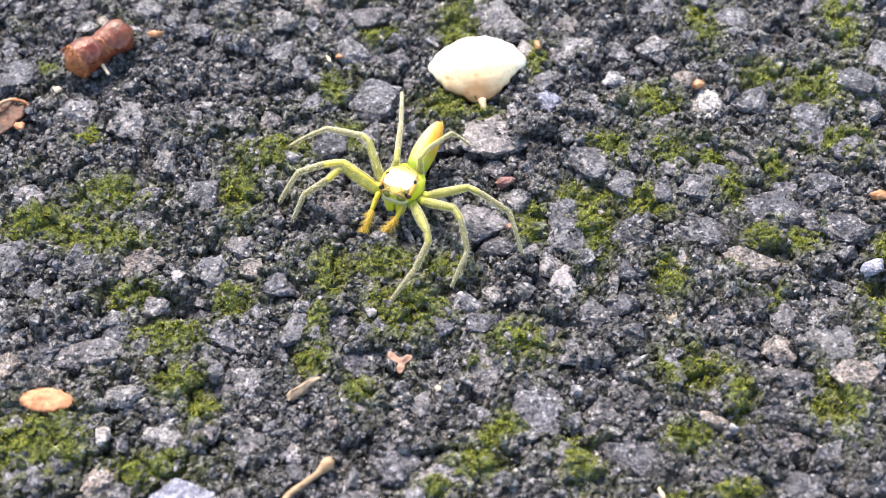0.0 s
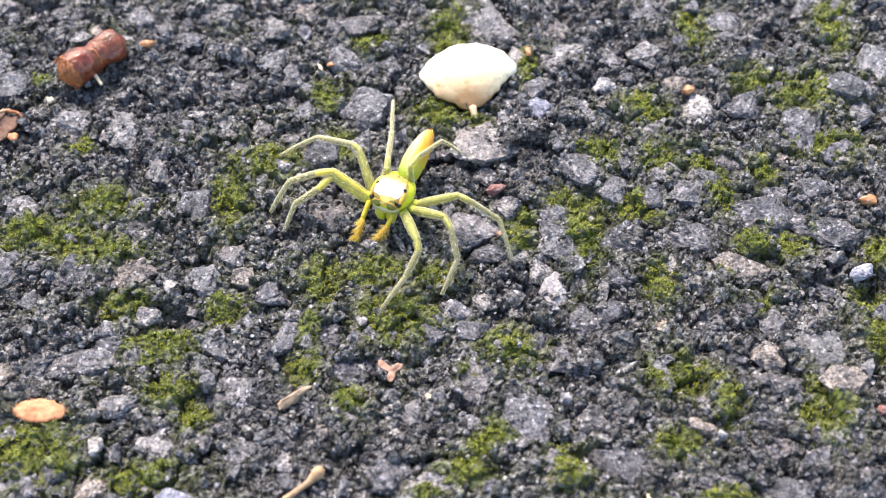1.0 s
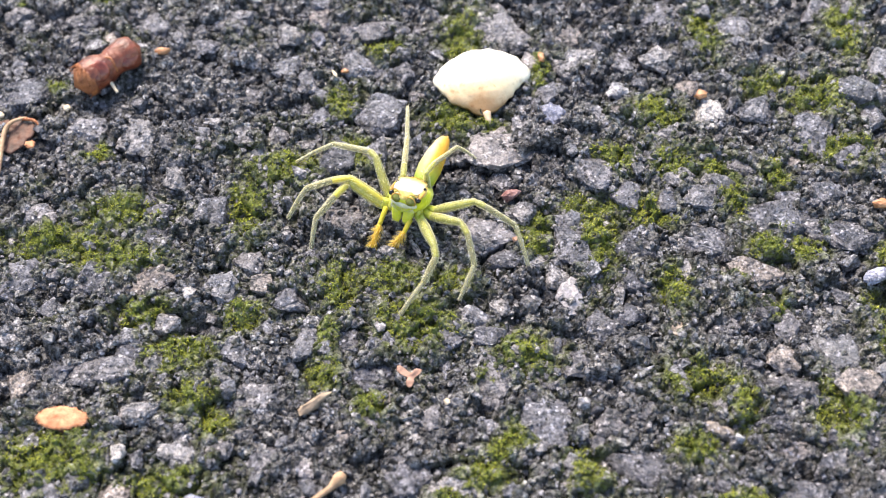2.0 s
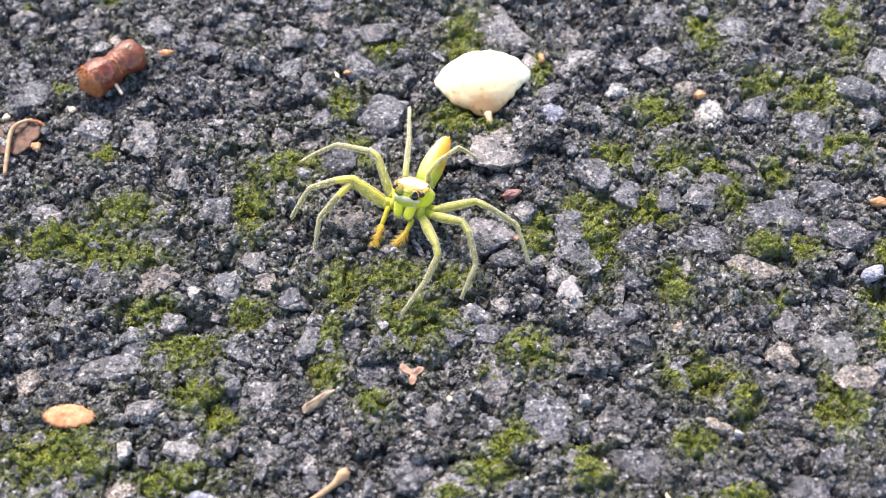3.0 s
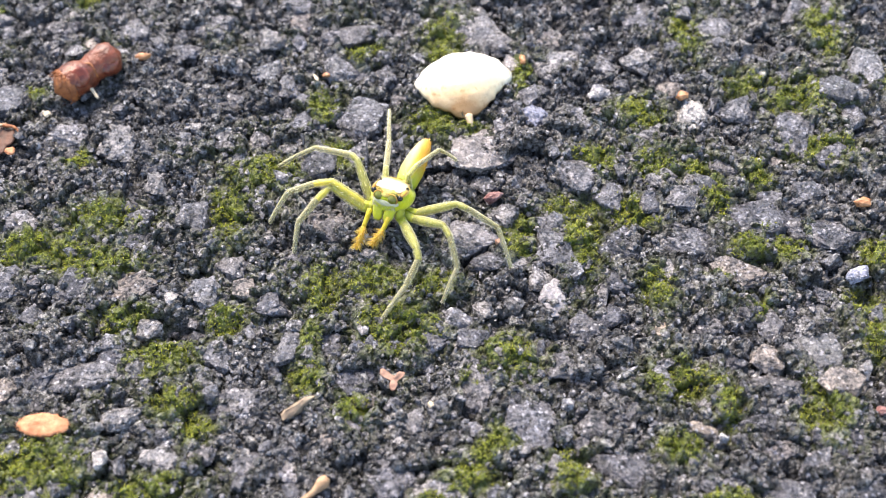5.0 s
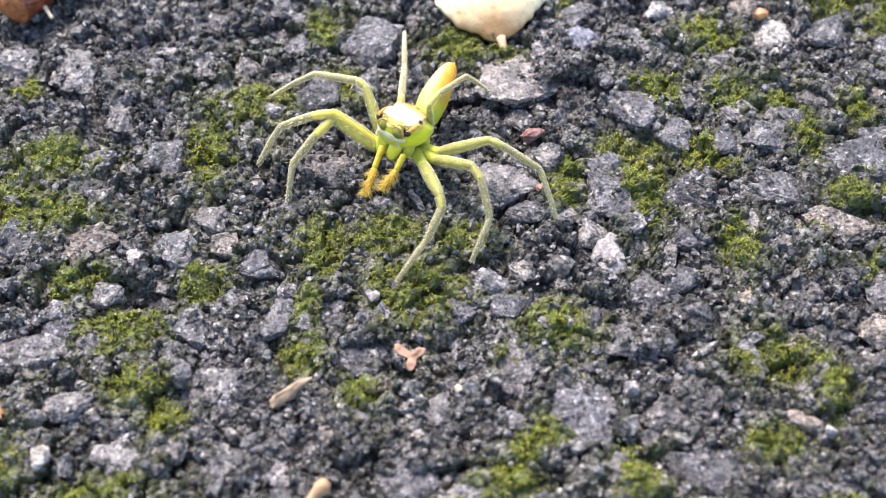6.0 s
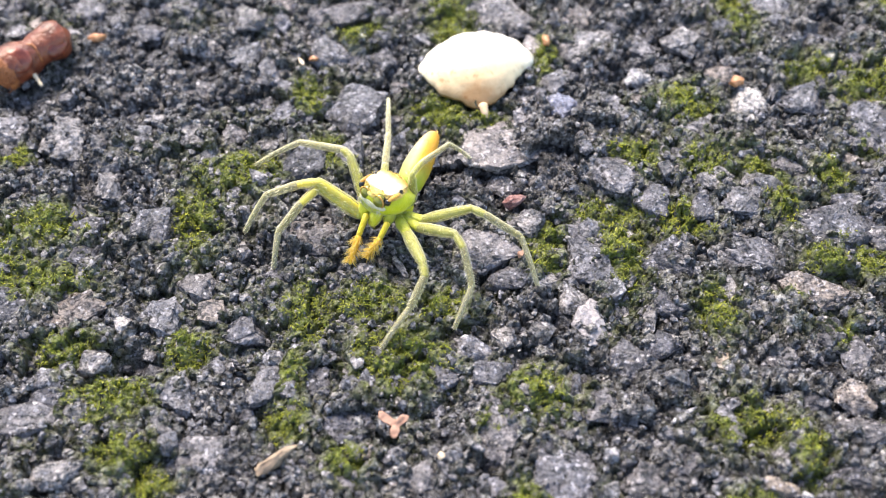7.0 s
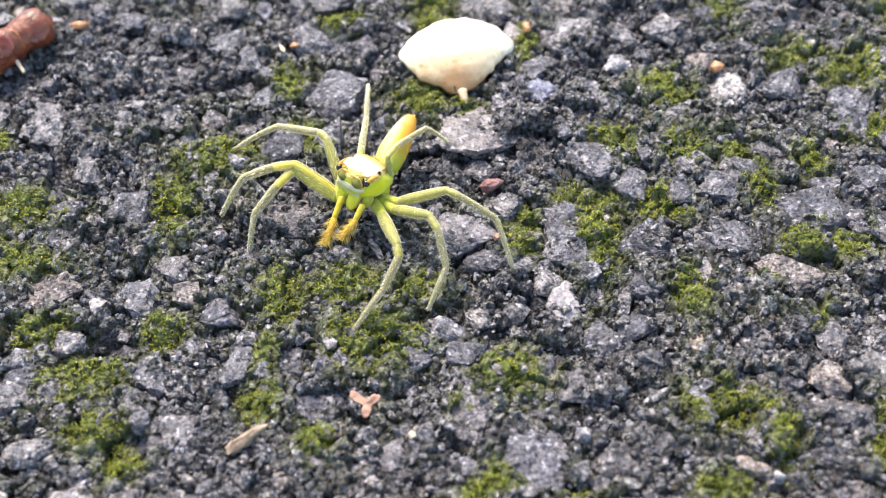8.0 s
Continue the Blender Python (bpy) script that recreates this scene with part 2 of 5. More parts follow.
CUTICLE = cuticle_material("clear_yellow_skin", (0.96, 0.92, 0.32), (0.99, 0.95, 0.48), 0.14)
PALE_CUTICLE = cuticle_material("clear_pale_skin", (0.94, 0.89, 0.50), (0.98, 0.94, 0.64), 0.15)
COXA = skin_material("clear_green_skin", (0.30, 0.33, 0.015), (0.46, 0.46, 0.06), soft=0.8, radius=(0.5, 0.5, 0.12), per_mm=3.0, gloss=0.3)
FEMUR = skin_material("yellow_green_flesh", (0.10, 0.11, 0.004), (0.20, 0.20, 0.008), soft=0.5, radius=(0.6, 0.58, 0.1), per_mm=2.0, gloss=0.3)
GOLD = skin_material("golden_flesh", (0.30, 0.29, 0.003), (0.46, 0.38, 0.003), soft=0.9, radius=(0.7, 0.6, 0.08), per_mm=2.0, gloss=0.3)
SHANK = skin_material("pale_leg_flesh", (0.06, 0.055, 0.016), (0.14, 0.12, 0.035), soft=0.8, clear=0.15, radius=(0.5, 0.46, 0.15), per_mm=2.5, gloss=0.3)
FOOT = skin_material("pale_grey_leg_flesh", (0.08, 0.075, 0.055), (0.16, 0.15, 0.12), soft=0.7, clear=0.25, per_mm=2.5, gloss=0.3)
FUZZ = skin_material("pale_fuzz", (0.88, 0.83, 0.42), (0.94, 0.90, 0.58), soft=1.0, radius=(0.3, 0.3, 0.2))
PALP = skin_material("orange_brush_hair", (0.62, 0.34, 0.02), (0.84, 0.56, 0.06))
PALP_SKIN = skin_material("golden_palp_skin", (0.44, 0.36, 0.012), (0.60, 0.48, 0.03), soft=0.6)
JAW = skin_material("jaw_skin", (0.46, 0.49, 0.02), (0.64, 0.64, 0.08), soft=0.8, radius=(0.5, 0.5, 0.1), gloss=0.3)
def crown_material():
    """White scales that turn golden to the back and sides."""
    m, n, l, p = material("white_scales")
    sep = n.new("ShaderNodeSeparateXYZ")
    l.new(n.new("ShaderNodeTexCoord").outputs["Generated"], sep.inputs[0])
    col = ramp(n, l, sep.outputs[1], (0.12, (0.40, 0.25, 0.05)), (0.36, (0.62, 0.54, 0.36)), (0.80, (0.72, 0.68, 0.57)), (0.97, (0.48, 0.35, 0.12)))
    blotch = ramp(n, l, noise_node(n, l, 3.0, 4, "Object"), (0.36, (0.80, 0.68, 0.45)), (0.52, (1, 1, 1)))
    l.new(mix(n, l, "MULTIPLY", 0.45, col, blotch), p.inputs["Base Color"])
    p.inputs["Roughness"].default_value = 0.6
    bump(n, l, p, (noise_node(n, l, 6, 3, "Object"), 0.8, 0.06))
    return m


CROWN = crown_material()
BAND = skin_material("white_face_hair", (0.46, 0.46, 0.26), (0.62, 0.60, 0.44), soft=0.1, gloss=0.6, per_mm=2)
CREST = skin_material("golden_scales", (0.52, 0.34, 0.05), (0.78, 0.62, 0.18), soft=0.1, gloss=0.6, per_mm=4)
RUST = skin_material("orange_scales", (0.34, 0.15, 0.02), (0.66, 0.38, 0.06), soft=0.2, gloss=0.6, per_mm=5)


def abdomen_material():
    m, n, l, p = material("abdomen_skin")
    place = n.new("ShaderNodeTexCoord").outputs["Generated"]
    sep = n.new("ShaderNodeSeparateXYZ")
    l.new(place, sep.inputs[0])
    along = ramp(n, l, sep.outputs[1], (0.0, (0.62, 0.28, 0.03)), (0.5, (0.62, 0.33, 0.02)), (0.72, (0.44, 0.40, 0.03)), (0.92, (0.26, 0.38, 0.015)))
    back = ramp(n, l, sep.outputs[0], (0.40, (0, 0, 0)), (0.62, (1, 1, 1)))
    pale = ramp(n, l, sep.outputs[1], (0.0, (0.46, 0.33, 0.15)), (0.35, (0.42, 0.36, 0.23)), (0.66, (0.33, 0.33, 0.14)), (0.92, (0.26, 0.36, 0.02)))
    col = mix(n, l, "MIX", back, along, pale)
    blotch = ramp(n, l, noise_node(n, l, 1.6, 3, "Object"), (0.35, (0.78, 0.78, 0.7)), (0.6, (1, 1, 1)))
    l.new(mix(n, l, "MULTIPLY", 0.7, col, blotch), p.inputs["Base Color"])
    p.inputs["Roughness"].default_value = 0.55
    p.inputs["Subsurface Weight"].default_value = 0.25
    p.inputs["Subsurface Radius"].default_value = (0.6 * MM, 0.5 * MM, 0.1 * MM)
    p.inputs["Subsurface Scale"].default_value = 1.0
    bump(n, l, p, (noise_node(n, l, 7, 3, "Object"), 0.4, 0.04))
    return m


ABDOMEN = abdomen_material()


def plain(name, low, high, gloss, per_mm=2.0, rough_bump=0.4, dist=0.1, coat=0.0, soft=0.0):
    m, n, l, p = material(name)
    l.new(ramp(n, l, noise_node(n, l, per_mm, 5, "Object"), (0.33, low), (0.68, high)), p.inputs["Base Color"])
    p.inputs["Roughness"].default_value = gloss
    p.inputs["Coat Weight"].default_value = coat
    if soft:
        p.inputs["Subsurface Weight"].default_value = soft
        p.inputs["Subsurface Radius"].default_value = (0.5 * MM, 0.45 * MM, 0.35 * MM)
        p.inputs["Subsurface Scale"].default_value = 1.0
    bump(n, l, p, (noise_node(n, l, per_mm * 2.2, 5, "Object"), rough_bump, dist))
    return m


EYE_GREEN = plain("olive_eye_glass", (0.09, 0.10, 0.010), (0.22, 0.22, 0.04), 0.05, 1.5, 0.0, 0.01, 0.0)
EYE_BLACK = plain("black_eye", (0.003, 0.003, 0.003), (0.007, 0.006, 0.006), 0.06, 1.5, 0.0, 0.01, 0.1)


def shell_material():
    """Cream shell: chalky dome, peach and tan towards its broken tip, faint growth lines, brown stains at the edge."""
    m, n, l, p = material("cream_shell")
    sep = n.new("ShaderNodeSeparateXYZ")
    l.new(n.new("ShaderNodeTexCoord").outputs["Generated"], sep.inputs[0])
    wash = noise_node(n, l, 0.5, 4, "Object")
    along = mix(n, l, "ADD", 0.5, sep.outputs[1], wash)
    col = ramp(n, l, along, (0.36, (0.48, 0.27, 0.12)), (0.50, (0.68, 0.50, 0.30)), (0.66, (0.78, 0.66, 0.44)), (0.90, (0.82, 0.77, 0.66)))
    spots = ramp(n, l, noise_node(n, l, 1.6, 4, "Object"), (0.30, (0.62, 0.44, 0.26)), (0.42, (1, 1, 1)))
    l.new(mix(n, l, "MULTIPLY", 0.7, col, spots), p.inputs["Base Color"])
    p.inputs["Roughness"].default_value = 0.5
    p.inputs["Subsurface Weight"].default_value = 0.2
    p.inputs["Subsurface Radius"].default_value = (0.5 * MM, 0.45 * MM, 0.35 * MM)
    p.inputs["Subsurface Scale"].default_value = 1.0
    lines = n.new("ShaderNodeTexWave")
    lines.wave_type, lines.rings_direction = "RINGS", "SPHERICAL"
    lines.inputs["Scale"].default_value, lines.inputs["Distortion"].default_value = 0.9 / MM, 3.0
    l.new(n.new("ShaderNodeTexCoord").outputs["Object"], lines.inputs["Vector"])
    bump(n, l, p, (lines.outputs["Fac"], 0.3, 0.05), (noise_node(n, l, 1.2, 5, "Object"), 0.5, 0.16))
    return m


SHELL = shell_material()
SHELL_ROOT = plain("brown_shell_root", (0.58, 0.40, 0.24), (0.72, 0.57, 0.40), 0.5, 2)
BROWN = plain("red_brown_husk", (0.07, 0.016, 0.009), (0.27, 0.075, 0.036), 0.3, 0.9, 0.7, 0.2)
RIND = plain("orange_husk_rind", (0.20, 0.055, 0.018), (0.42, 0.15, 0.05), 0.5, 2.5, 0.8, 0.15)
HUSK_DISH = plain("dark_red_dish", (0.07, 0.014, 0.009), (0.24, 0.06, 0.035), 0.12, 1.2, 0.5, 0.1)
UNDER = plain("dark_bark_underside", (0.10, 0.04, 0.02), (0.22, 0.09, 0.045), 0.7, 2.5, 0.7, 0.1)
PITH = plain("pale_straw", (0.55, 0.42, 0.28), (0.72, 0.58, 0.42), 0.6, 2.5, 0.5, 0.08)
ORANGE = plain("orange_flake", (0.36, 0.12, 0.045), (0.64, 0.30, 0.15), 0.6, 2.2, 0.7, 0.12, 0.0, 0.2)
TWIG = plain("tan_twig", (0.26, 0.15, 0.08), (0.46, 0.30, 0.18), 0.6, 2.0, 0.7, 0.1)
LEAF = plain("dry_leaf_brown", (0.035, 0.012, 0.007), (0.13, 0.045, 0.022), 0.6, 1.4, 0.7, 0.12)
RED = plain("red_brick_grain", (0.20, 0.06, 0.05), (0.44, 0.27, 0.25), 0.5, 2.2, 1.0, 0.3)
AMBER = plain("amber_grain", (0.30, 0.115, 0.045), (0.48, 0.25, 0.12), 0.4, 2.0, 0.5, 0.08)
TAN = plain("tan_wood", (0.18, 0.12, 0.08), (0.38, 0.29, 0.20), 0.6, 1.6, 0.7, 0.12)
PINK = plain("pinkish_flake", (0.26, 0.13, 0.085), (0.46, 0.27, 0.19), 0.6, 2.0, 0.5, 0.08)

# ---- shape helpers ----


def part(name, bm, mat, parent=None, label="", smooth=True):
    """A bmesh in millimetres as one mesh object, under a thing or a part."""
    bmesh.ops.recalc_face_normals(bm, faces=bm.faces[:])
    bmesh.ops.scale(bm, vec=(MM, MM, MM), verts=bm.verts[:])
    me = bpy.data.meshes.new(name)
    bm.to_mesh(me)
    bm.free()
    me.polygons.foreach_set("use_smooth", [smooth] * len(me.polygons))
    me.materials.append(mat)
    ob = new(name, me)
    if parent:
        ob.parent = parent
    return tagged(ob, label)


def mmpose(x, y, z, rx=0, ry=0, rz=0):
    return pose(x * MM, y * MM, z * MM, rx, ry, rz)


def lattice(seed, nx=97, ny=97):
    return np.random.RandomState(seed).rand(nx, ny)


def waves(x, y, size, seed):
    """Smooth random heights in 0..1 with bumps of that size."""
    g = lattice(seed)
    u, v = x / size + 500.3, y / size + 500.7
    i, j = np.floor(u).astype(int), np.floor(v).astype(int)
    a, b = u - i, v - j
    a, b = a * a * (3 - 2 * a), b * b * (3 - 2 * b)
    i, j, k, m = i % 97, j % 97, (i + 1) % 97, (j + 1) % 97
    return (g[i, j] * (1 - a) + g[k, j] * a) * (1 - b) + (g[i, m] * (1 - a) + g[k, m] * a) * b


MOSS_SPOTS = []


def moss_amount(x, y):
    out = np.zeros_like(x)
    for cx, cy, rx, ry in MOSS_SPOTS:
        d = ((x - cx) / rx) ** 2 + ((y - cy) / ry) ** 2
        out = np.maximum(out, np.exp(-1.2 * d))
    return out


def packed(x, y, size, seed, tilt, sink):
    """Packed angular grit: each cell is a tilted facet, with sunk joints. Heights, and a random tone for each cell."""
    gx, gy, gz, ga, gb = (lattice(seed + k) for k in range(5))
    u, v = x / size + 300.0, y / size + 300.0
    i, j = np.floor(u).astype(int), np.floor(v).astype(int)
    near, second = np.full(x.shape, 9.0), np.full(x.shape, 9.0)
    h, tone = np.zeros(x.shape), np.zeros(x.shape)
    for di in (-1, 0, 1):
        for dj in (-1, 0, 1):
            p, q = (i + di) % 97, (j + dj) % 97
            a, b = u - (i + di + gx[p, q]), v - (j + dj + gy[p, q])
            d = np.maximum(np.abs(a), np.abs(b)) * 0.4 + np.hypot(a, b) * 0.6
            mine = d < near
            second = np.where(mine, near, np.minimum(second, d))
            face = gz[p, q] + tilt * (a * (ga[p, q] - 0.5) + b * (gb[p, q] - 0.5))
            h, tone = np.where(mine, face, h), np.where(mine, (gz[p, q] * 7.3 + ga[p, q]) % 1, tone)
            near = np.where(mine, d, near)
    joint = np.clip((second - near) / 0.22, 0, 1)
    return (h - sink * (1 - joint)) * size, tone


# hollows where stones have broken out: place, half-widths, depth
HOLLOWS = ((-16.2, -17.6, 1.5, 0.75, 1.1), (25.2, -16.6, 1.6, 1.0, 0.9), (24.2, -21.5, 0.9, 1.8, 0.9), (5.0, 9.2, 1.9, 0.8, 1.0), (7.0, -26.9, 1.5, 0.6, 0.7), (11.5, 7.0, 1.7, 0.6, 0.8), (18.8, -0.2, 0.7, 0.9, 0.6))


def ground_height(x, y):
    """The worn asphalt between the stones: lumps, packed grit and small pits."""
    x, y = x + 0.25 * waves(x, y, 0.7, 31), y + 0.25 * waves(x, y, 0.7, 32)
    coarse, _ = packed(x, y, 1.9, 40, 1.3, 0.22)
    small, _ = packed(x, y, 0.55, 50, 1.5, 0.5)
    h = -0.78 + 0.5 * waves(x, y, 3.2, 1) + 0.40 * coarse + 0.62 * small + 0.14 * waves(x, y, 0.3, 3)
    h -= 0.55 * np.clip(waves(x, y, 1.0, 4) - 0.62, 0, 1) / 0.38
    for cx, cy, rx, ry, deep in HOLLOWS:
        h -= deep * np.exp(-(((x - cx) / rx) ** 2 + ((y - cy) / ry) ** 2) ** 2)
    return h


def level(x, y):
    return float(ground_height(np.array([x]), np.array([y]))[0])


def rock_bm(seed, points=22, fine=0, flat=0.3):
    """An angular crushed stone about 1 wide: a hull of jittered points with a worn top."""
    rnd = random.Random(seed)
    bm = bmesh.new()
    for k in range(points):
        z = 1 - 2 * (k + 0.5) / points
        a = k * 2.399963 + rnd.uniform(-0.5, 0.5)
        r = math.sqrt(1 - z * z)
        s = rnd.uniform(0.8, 1.15)
        q = 0.5 * s * (abs(math.cos(2 * a)) * 0.12 + 0.95)
        bm.verts.new((r * math.cos(a) * q, r * math.sin(a) * q, max(-0.5, min(flat * 0.5, z * 0.5 * s))))
    hull = bmesh.ops.convex_hull(bm, input=bm.verts[:])
    bmesh.ops.delete(bm, geom=list({v for v in hull["geom_interior"] + hull["geom_unused"] if isinstance(v, bmesh.types.BMVert)}), context="VERTS")
    if fine:
        bmesh.ops.bevel(bm, geom=bm.edges[:], offset=0.022, segments=1, affect="EDGES")
        bmesh.ops.triangulate(bm, faces=bm.faces[:])
        bmesh.ops.subdivide_edges(bm, edges=bm.edges[:], cuts=fine, use_grid_fill=True)
        for v in bm.verts:
            q = v.co * 3.1 + Vector((seed * 7.3, 0, 0))
            v.co += v.co.normalized() * (0.05 * noise.noise(q) + 0.06 * noise.noise(q * 2.7) + 0.05 * noise.noise(q * 5.3) + 0.03 * noise.noise(q * 11))
    return bm


def ball(bm, cx, cy, cz, rx, ry, rz, seg=20, rings=12):
    made = bmesh.ops.create_uvsphere(bm, u_segments=seg, v_segments=rings, radius=1.0)["verts"]
    bmesh.ops.scale(bm, vec=(rx, ry, rz), verts=made)
    bmesh.ops.translate(bm, vec=(cx, cy, cz), verts=made)
    return made


def tube(bm, points, radii, sides=10, smooth=3):
    """A round tube with closed ends through the points, with rounded bends."""
    pts, rad = [Vector(p) for p in points], list(radii)
    dense, dr = [], []
    for k in range(len(pts) - 1):
        a, b = pts[max(k - 1, 0)], pts[min(k + 2, len(pts) - 1)]
        p, q = pts[k], pts[k + 1]
        for s in range(smooth):
            t = s / smooth
            dense.append(0.5 * (2 * p + (q - a) * t + (2 * a - 5 * p + 4 * q - b) * t * t + (3 * p - a - 3 * q + b) * t ** 3))
            dr.append(rad[k] * (1 - t) + rad[k + 1] * t)
    dense.append(pts[-1])
    dr.append(rad[-1])
    rings, up = [], Vector((0.31, 0.2, 0.93))
    for k, p in enumerate(dense):
        way = (dense[min(k + 1, len(dense) - 1)] - dense[max(k - 1, 0)]).normalized()
        side = way.cross(up)
        side = side.normalized() if side.length > 1e-4 else Vector((1, 0, 0))
        top = side.cross(way)
        rings.append([bm.verts.new(p + dr[k] * (math.cos(2 * math.pi * s / sides) * side + math.sin(2 * math.pi * s / sides) * top)) for s in range(sides)])
    for one, two in zip(rings, rings[1:]):
        for s in range(sides):
            bm.faces.new((one[s], one[(s + 1) % sides], two[(s + 1) % sides], two[s]))
    for ring, p, sign in ((rings[0], dense[0] - (dense[1] - dense[0]).normalized() * dr[0] * 0.6, 1), (rings[-1], dense[-1] + (dense[-1] - dense[-2]).normalized() * dr[-1] * 0.6, -1)):
        tip = bm.verts.new(p)
        for s in range(sides):
            bm.faces.new((ring[s], ring[(s + 1) % sides], tip))


def spike(bm, base, tip, r):
    """One stiff hair."""
    a, b = Vector(base), Vector(tip)
    way = (b - a).normalized()
    side = way.orthogonal().normalized()
    top = way.cross(side)
    ring = [bm.verts.new(a + r * (math.cos(t) * side + math.sin(t) * top)) for t in (0, 2.094, 4.189)]
    end = bm.verts.new(b)
    for s in range(3):
        bm.faces.new((ring[s], ring[(s + 1) % 3], end))
    bm.faces.new(ring)


def hairy(bm, a, b, r, count, length, rnd, spread=1.0, thick=0.012):
    a, b = Vector(a), Vector(b)
    way = (b - a).normalized()
    side = way.orthogonal().normalized()
    top = way.cross(side)
    for _ in range(count):
        t, g = rnd.random(), rnd.uniform(0, 2 * math.pi)
        out = math.cos(g) * side + math.sin(g) * top
        root = a.lerp(b, t) + out * r * 0.9
        spike(bm, root, root + (out * spread + way * 0.8).normalized() * length * rnd.uniform(0.6, 1.2), thick)


# ---- moss places ----


def moss_patch(x, y, rx, ry):
    MOSS_SPOTS.append((x, y, 0.9 * rx, 0.9 * ry))


moss_patch(-0.5, 5.6, 1.4, 2.6)
moss_patch(-6.0, 4.6, 1.2, 1.0)
moss_patch(-1.4, -2.0, 1.9, 1.5)
moss_patch(-8.8, -0.4, 1.0, 1.6)
moss_patch(4.8, 2.1, 0.8, 1.6)
moss_patch(23.5, -0.7, 2.7, 1.9)
moss_patch(26.0, 5.2, 1.2, 2.3)
moss_patch(16.6, 5.5, 1.0, 2.3)
moss_patch(12.4, -1.9, 1.7, 1.3)
moss_patch(13.0, -6.2, 1.5, 1.2)
moss_patch(15.6, -6.7, 0.7, 1.4)
moss_patch(16.4, -8.6, 0.9, 1.9)
moss_patch(7.7, -11.8, 1.2, 2.5)
moss_patch(7.6, -9.3, 2.0, 1.0)
moss_patch(-14.3, -9.1, 1.3, 2.6)
moss_patch(-25.9, -11.5, 3.1, 1.4)
moss_patch(-22.3, -9.3, 2.6, 1.2)
moss_patch(-22.1, -12.9, 2.7, 1.1)
moss_patch(-8.2, -15.4, 1.2, 1.9)
moss_patch(-5.1, -14.9, 2.1, 1.3)
moss_patch(-1.6, -15.0, 1.6, 1.1)
moss_patch(-3.7, -18.2, 2.4, 1.6)
moss_patch(-14.0, -17.1, 1.2, 1.2)
moss_patch(-19.8, -17.0, 1.6, 1.0)
moss_patch(-17.5, -19.7, 2.0, 1.4)
moss_patch(-16.4, -22.7, 1.5, 1.1)
moss_patch(-15.0, -24.2, 1.0, 0.9)
moss_patch(-23.7, -26.4, 2.9, 2.1)
moss_patch(-17.8, -27.9, 2.1, 1.0)
moss_patch(-9.0, -21.2, 1.0, 1.2)
moss_patch(-6.3, -23.4, 1.0, 0.9)
moss_patch(3.0, -20.0, 1.7, 1.2)
moss_patch(1.8, -25.3, 0.6, 0.8)
moss_patch(0.1, -27.8, 1.6, 1.0)
moss_patch(5.8, -27.6, 1.3, 1.4)
moss_patch(12.3, -22.2, 1.8, 1.3)
moss_patch(14.8, -23.7, 0.9, 1.7)
moss_patch(11.9, -15.8, 0.9, 1.3)
moss_patch(20.1, -24.2, 1.3, 2.0)
moss_patch(11.9, -26.4, 1.4, 0.9)
moss_patch(25.3, -13.6, 1.0, 1.1)
moss_patch(20.3, -13.0, 1.1, 1.1)
moss_patch(17.8, -13.2, 1.1, 0.9)
moss_patch(24.2, -17.1, 1.4, 1.0)
moss_patch(24.1, -19.8, 0.8, 1.2)
moss_patch(13.8, -29.5, 1.4, 0.7)
moss_patch(10.8, -30.0, 0.9, 0.5)
moss_patch(-12.3, -6.1, 2.2, 1.5)
moss_patch(9.2, -5.5, 1.5, 1.1)
moss_patch(19.3, -7.5, 0.9, 1.2)
moss_patch(19.7, -11.5, 0.9, 0.8)
moss_patch(23.6, -5.3, 2.2, 1.0)
moss_patch(-9.1, -18.7, 1.0, 1.2)
moss_patch(3.9, -10.8, 1.1, 1.4)
moss_patch(3.8, -12.6, 0.9, 0.9)
moss_patch(11.1, -10.5, 1.6, 0.7)
moss_patch(1.2, -2.5, 1.0, 0.8)
moss_patch(-7.5, -4.8, 1.5, 1.2)
moss_patch(19.6, 0.5, 1.2, 1.1)
moss_patch(10.8, -9.6, 1.3, 0.9)

few = random.Random(77)
for _ in range(18):
    moss_patch(few.uniform(-34, 31), few.uniform(-31, 11), few.uniform(0.4, 1.1), few.uniform(0.4, 0.9))

# ---- ground: one sheet, fine under the view, coarser out to the horizon ----


def stretch(lo, hi, step, reach):
    mid = list(np.arange(lo, hi + step / 2, step))
    out, s, d = [], step, 0.0
    while d < reach:
        s *= 1.28
        d += s
        out.append(d)
    return np.array([lo - d for d in out[::-1]] + mid + [hi + d for d in out])


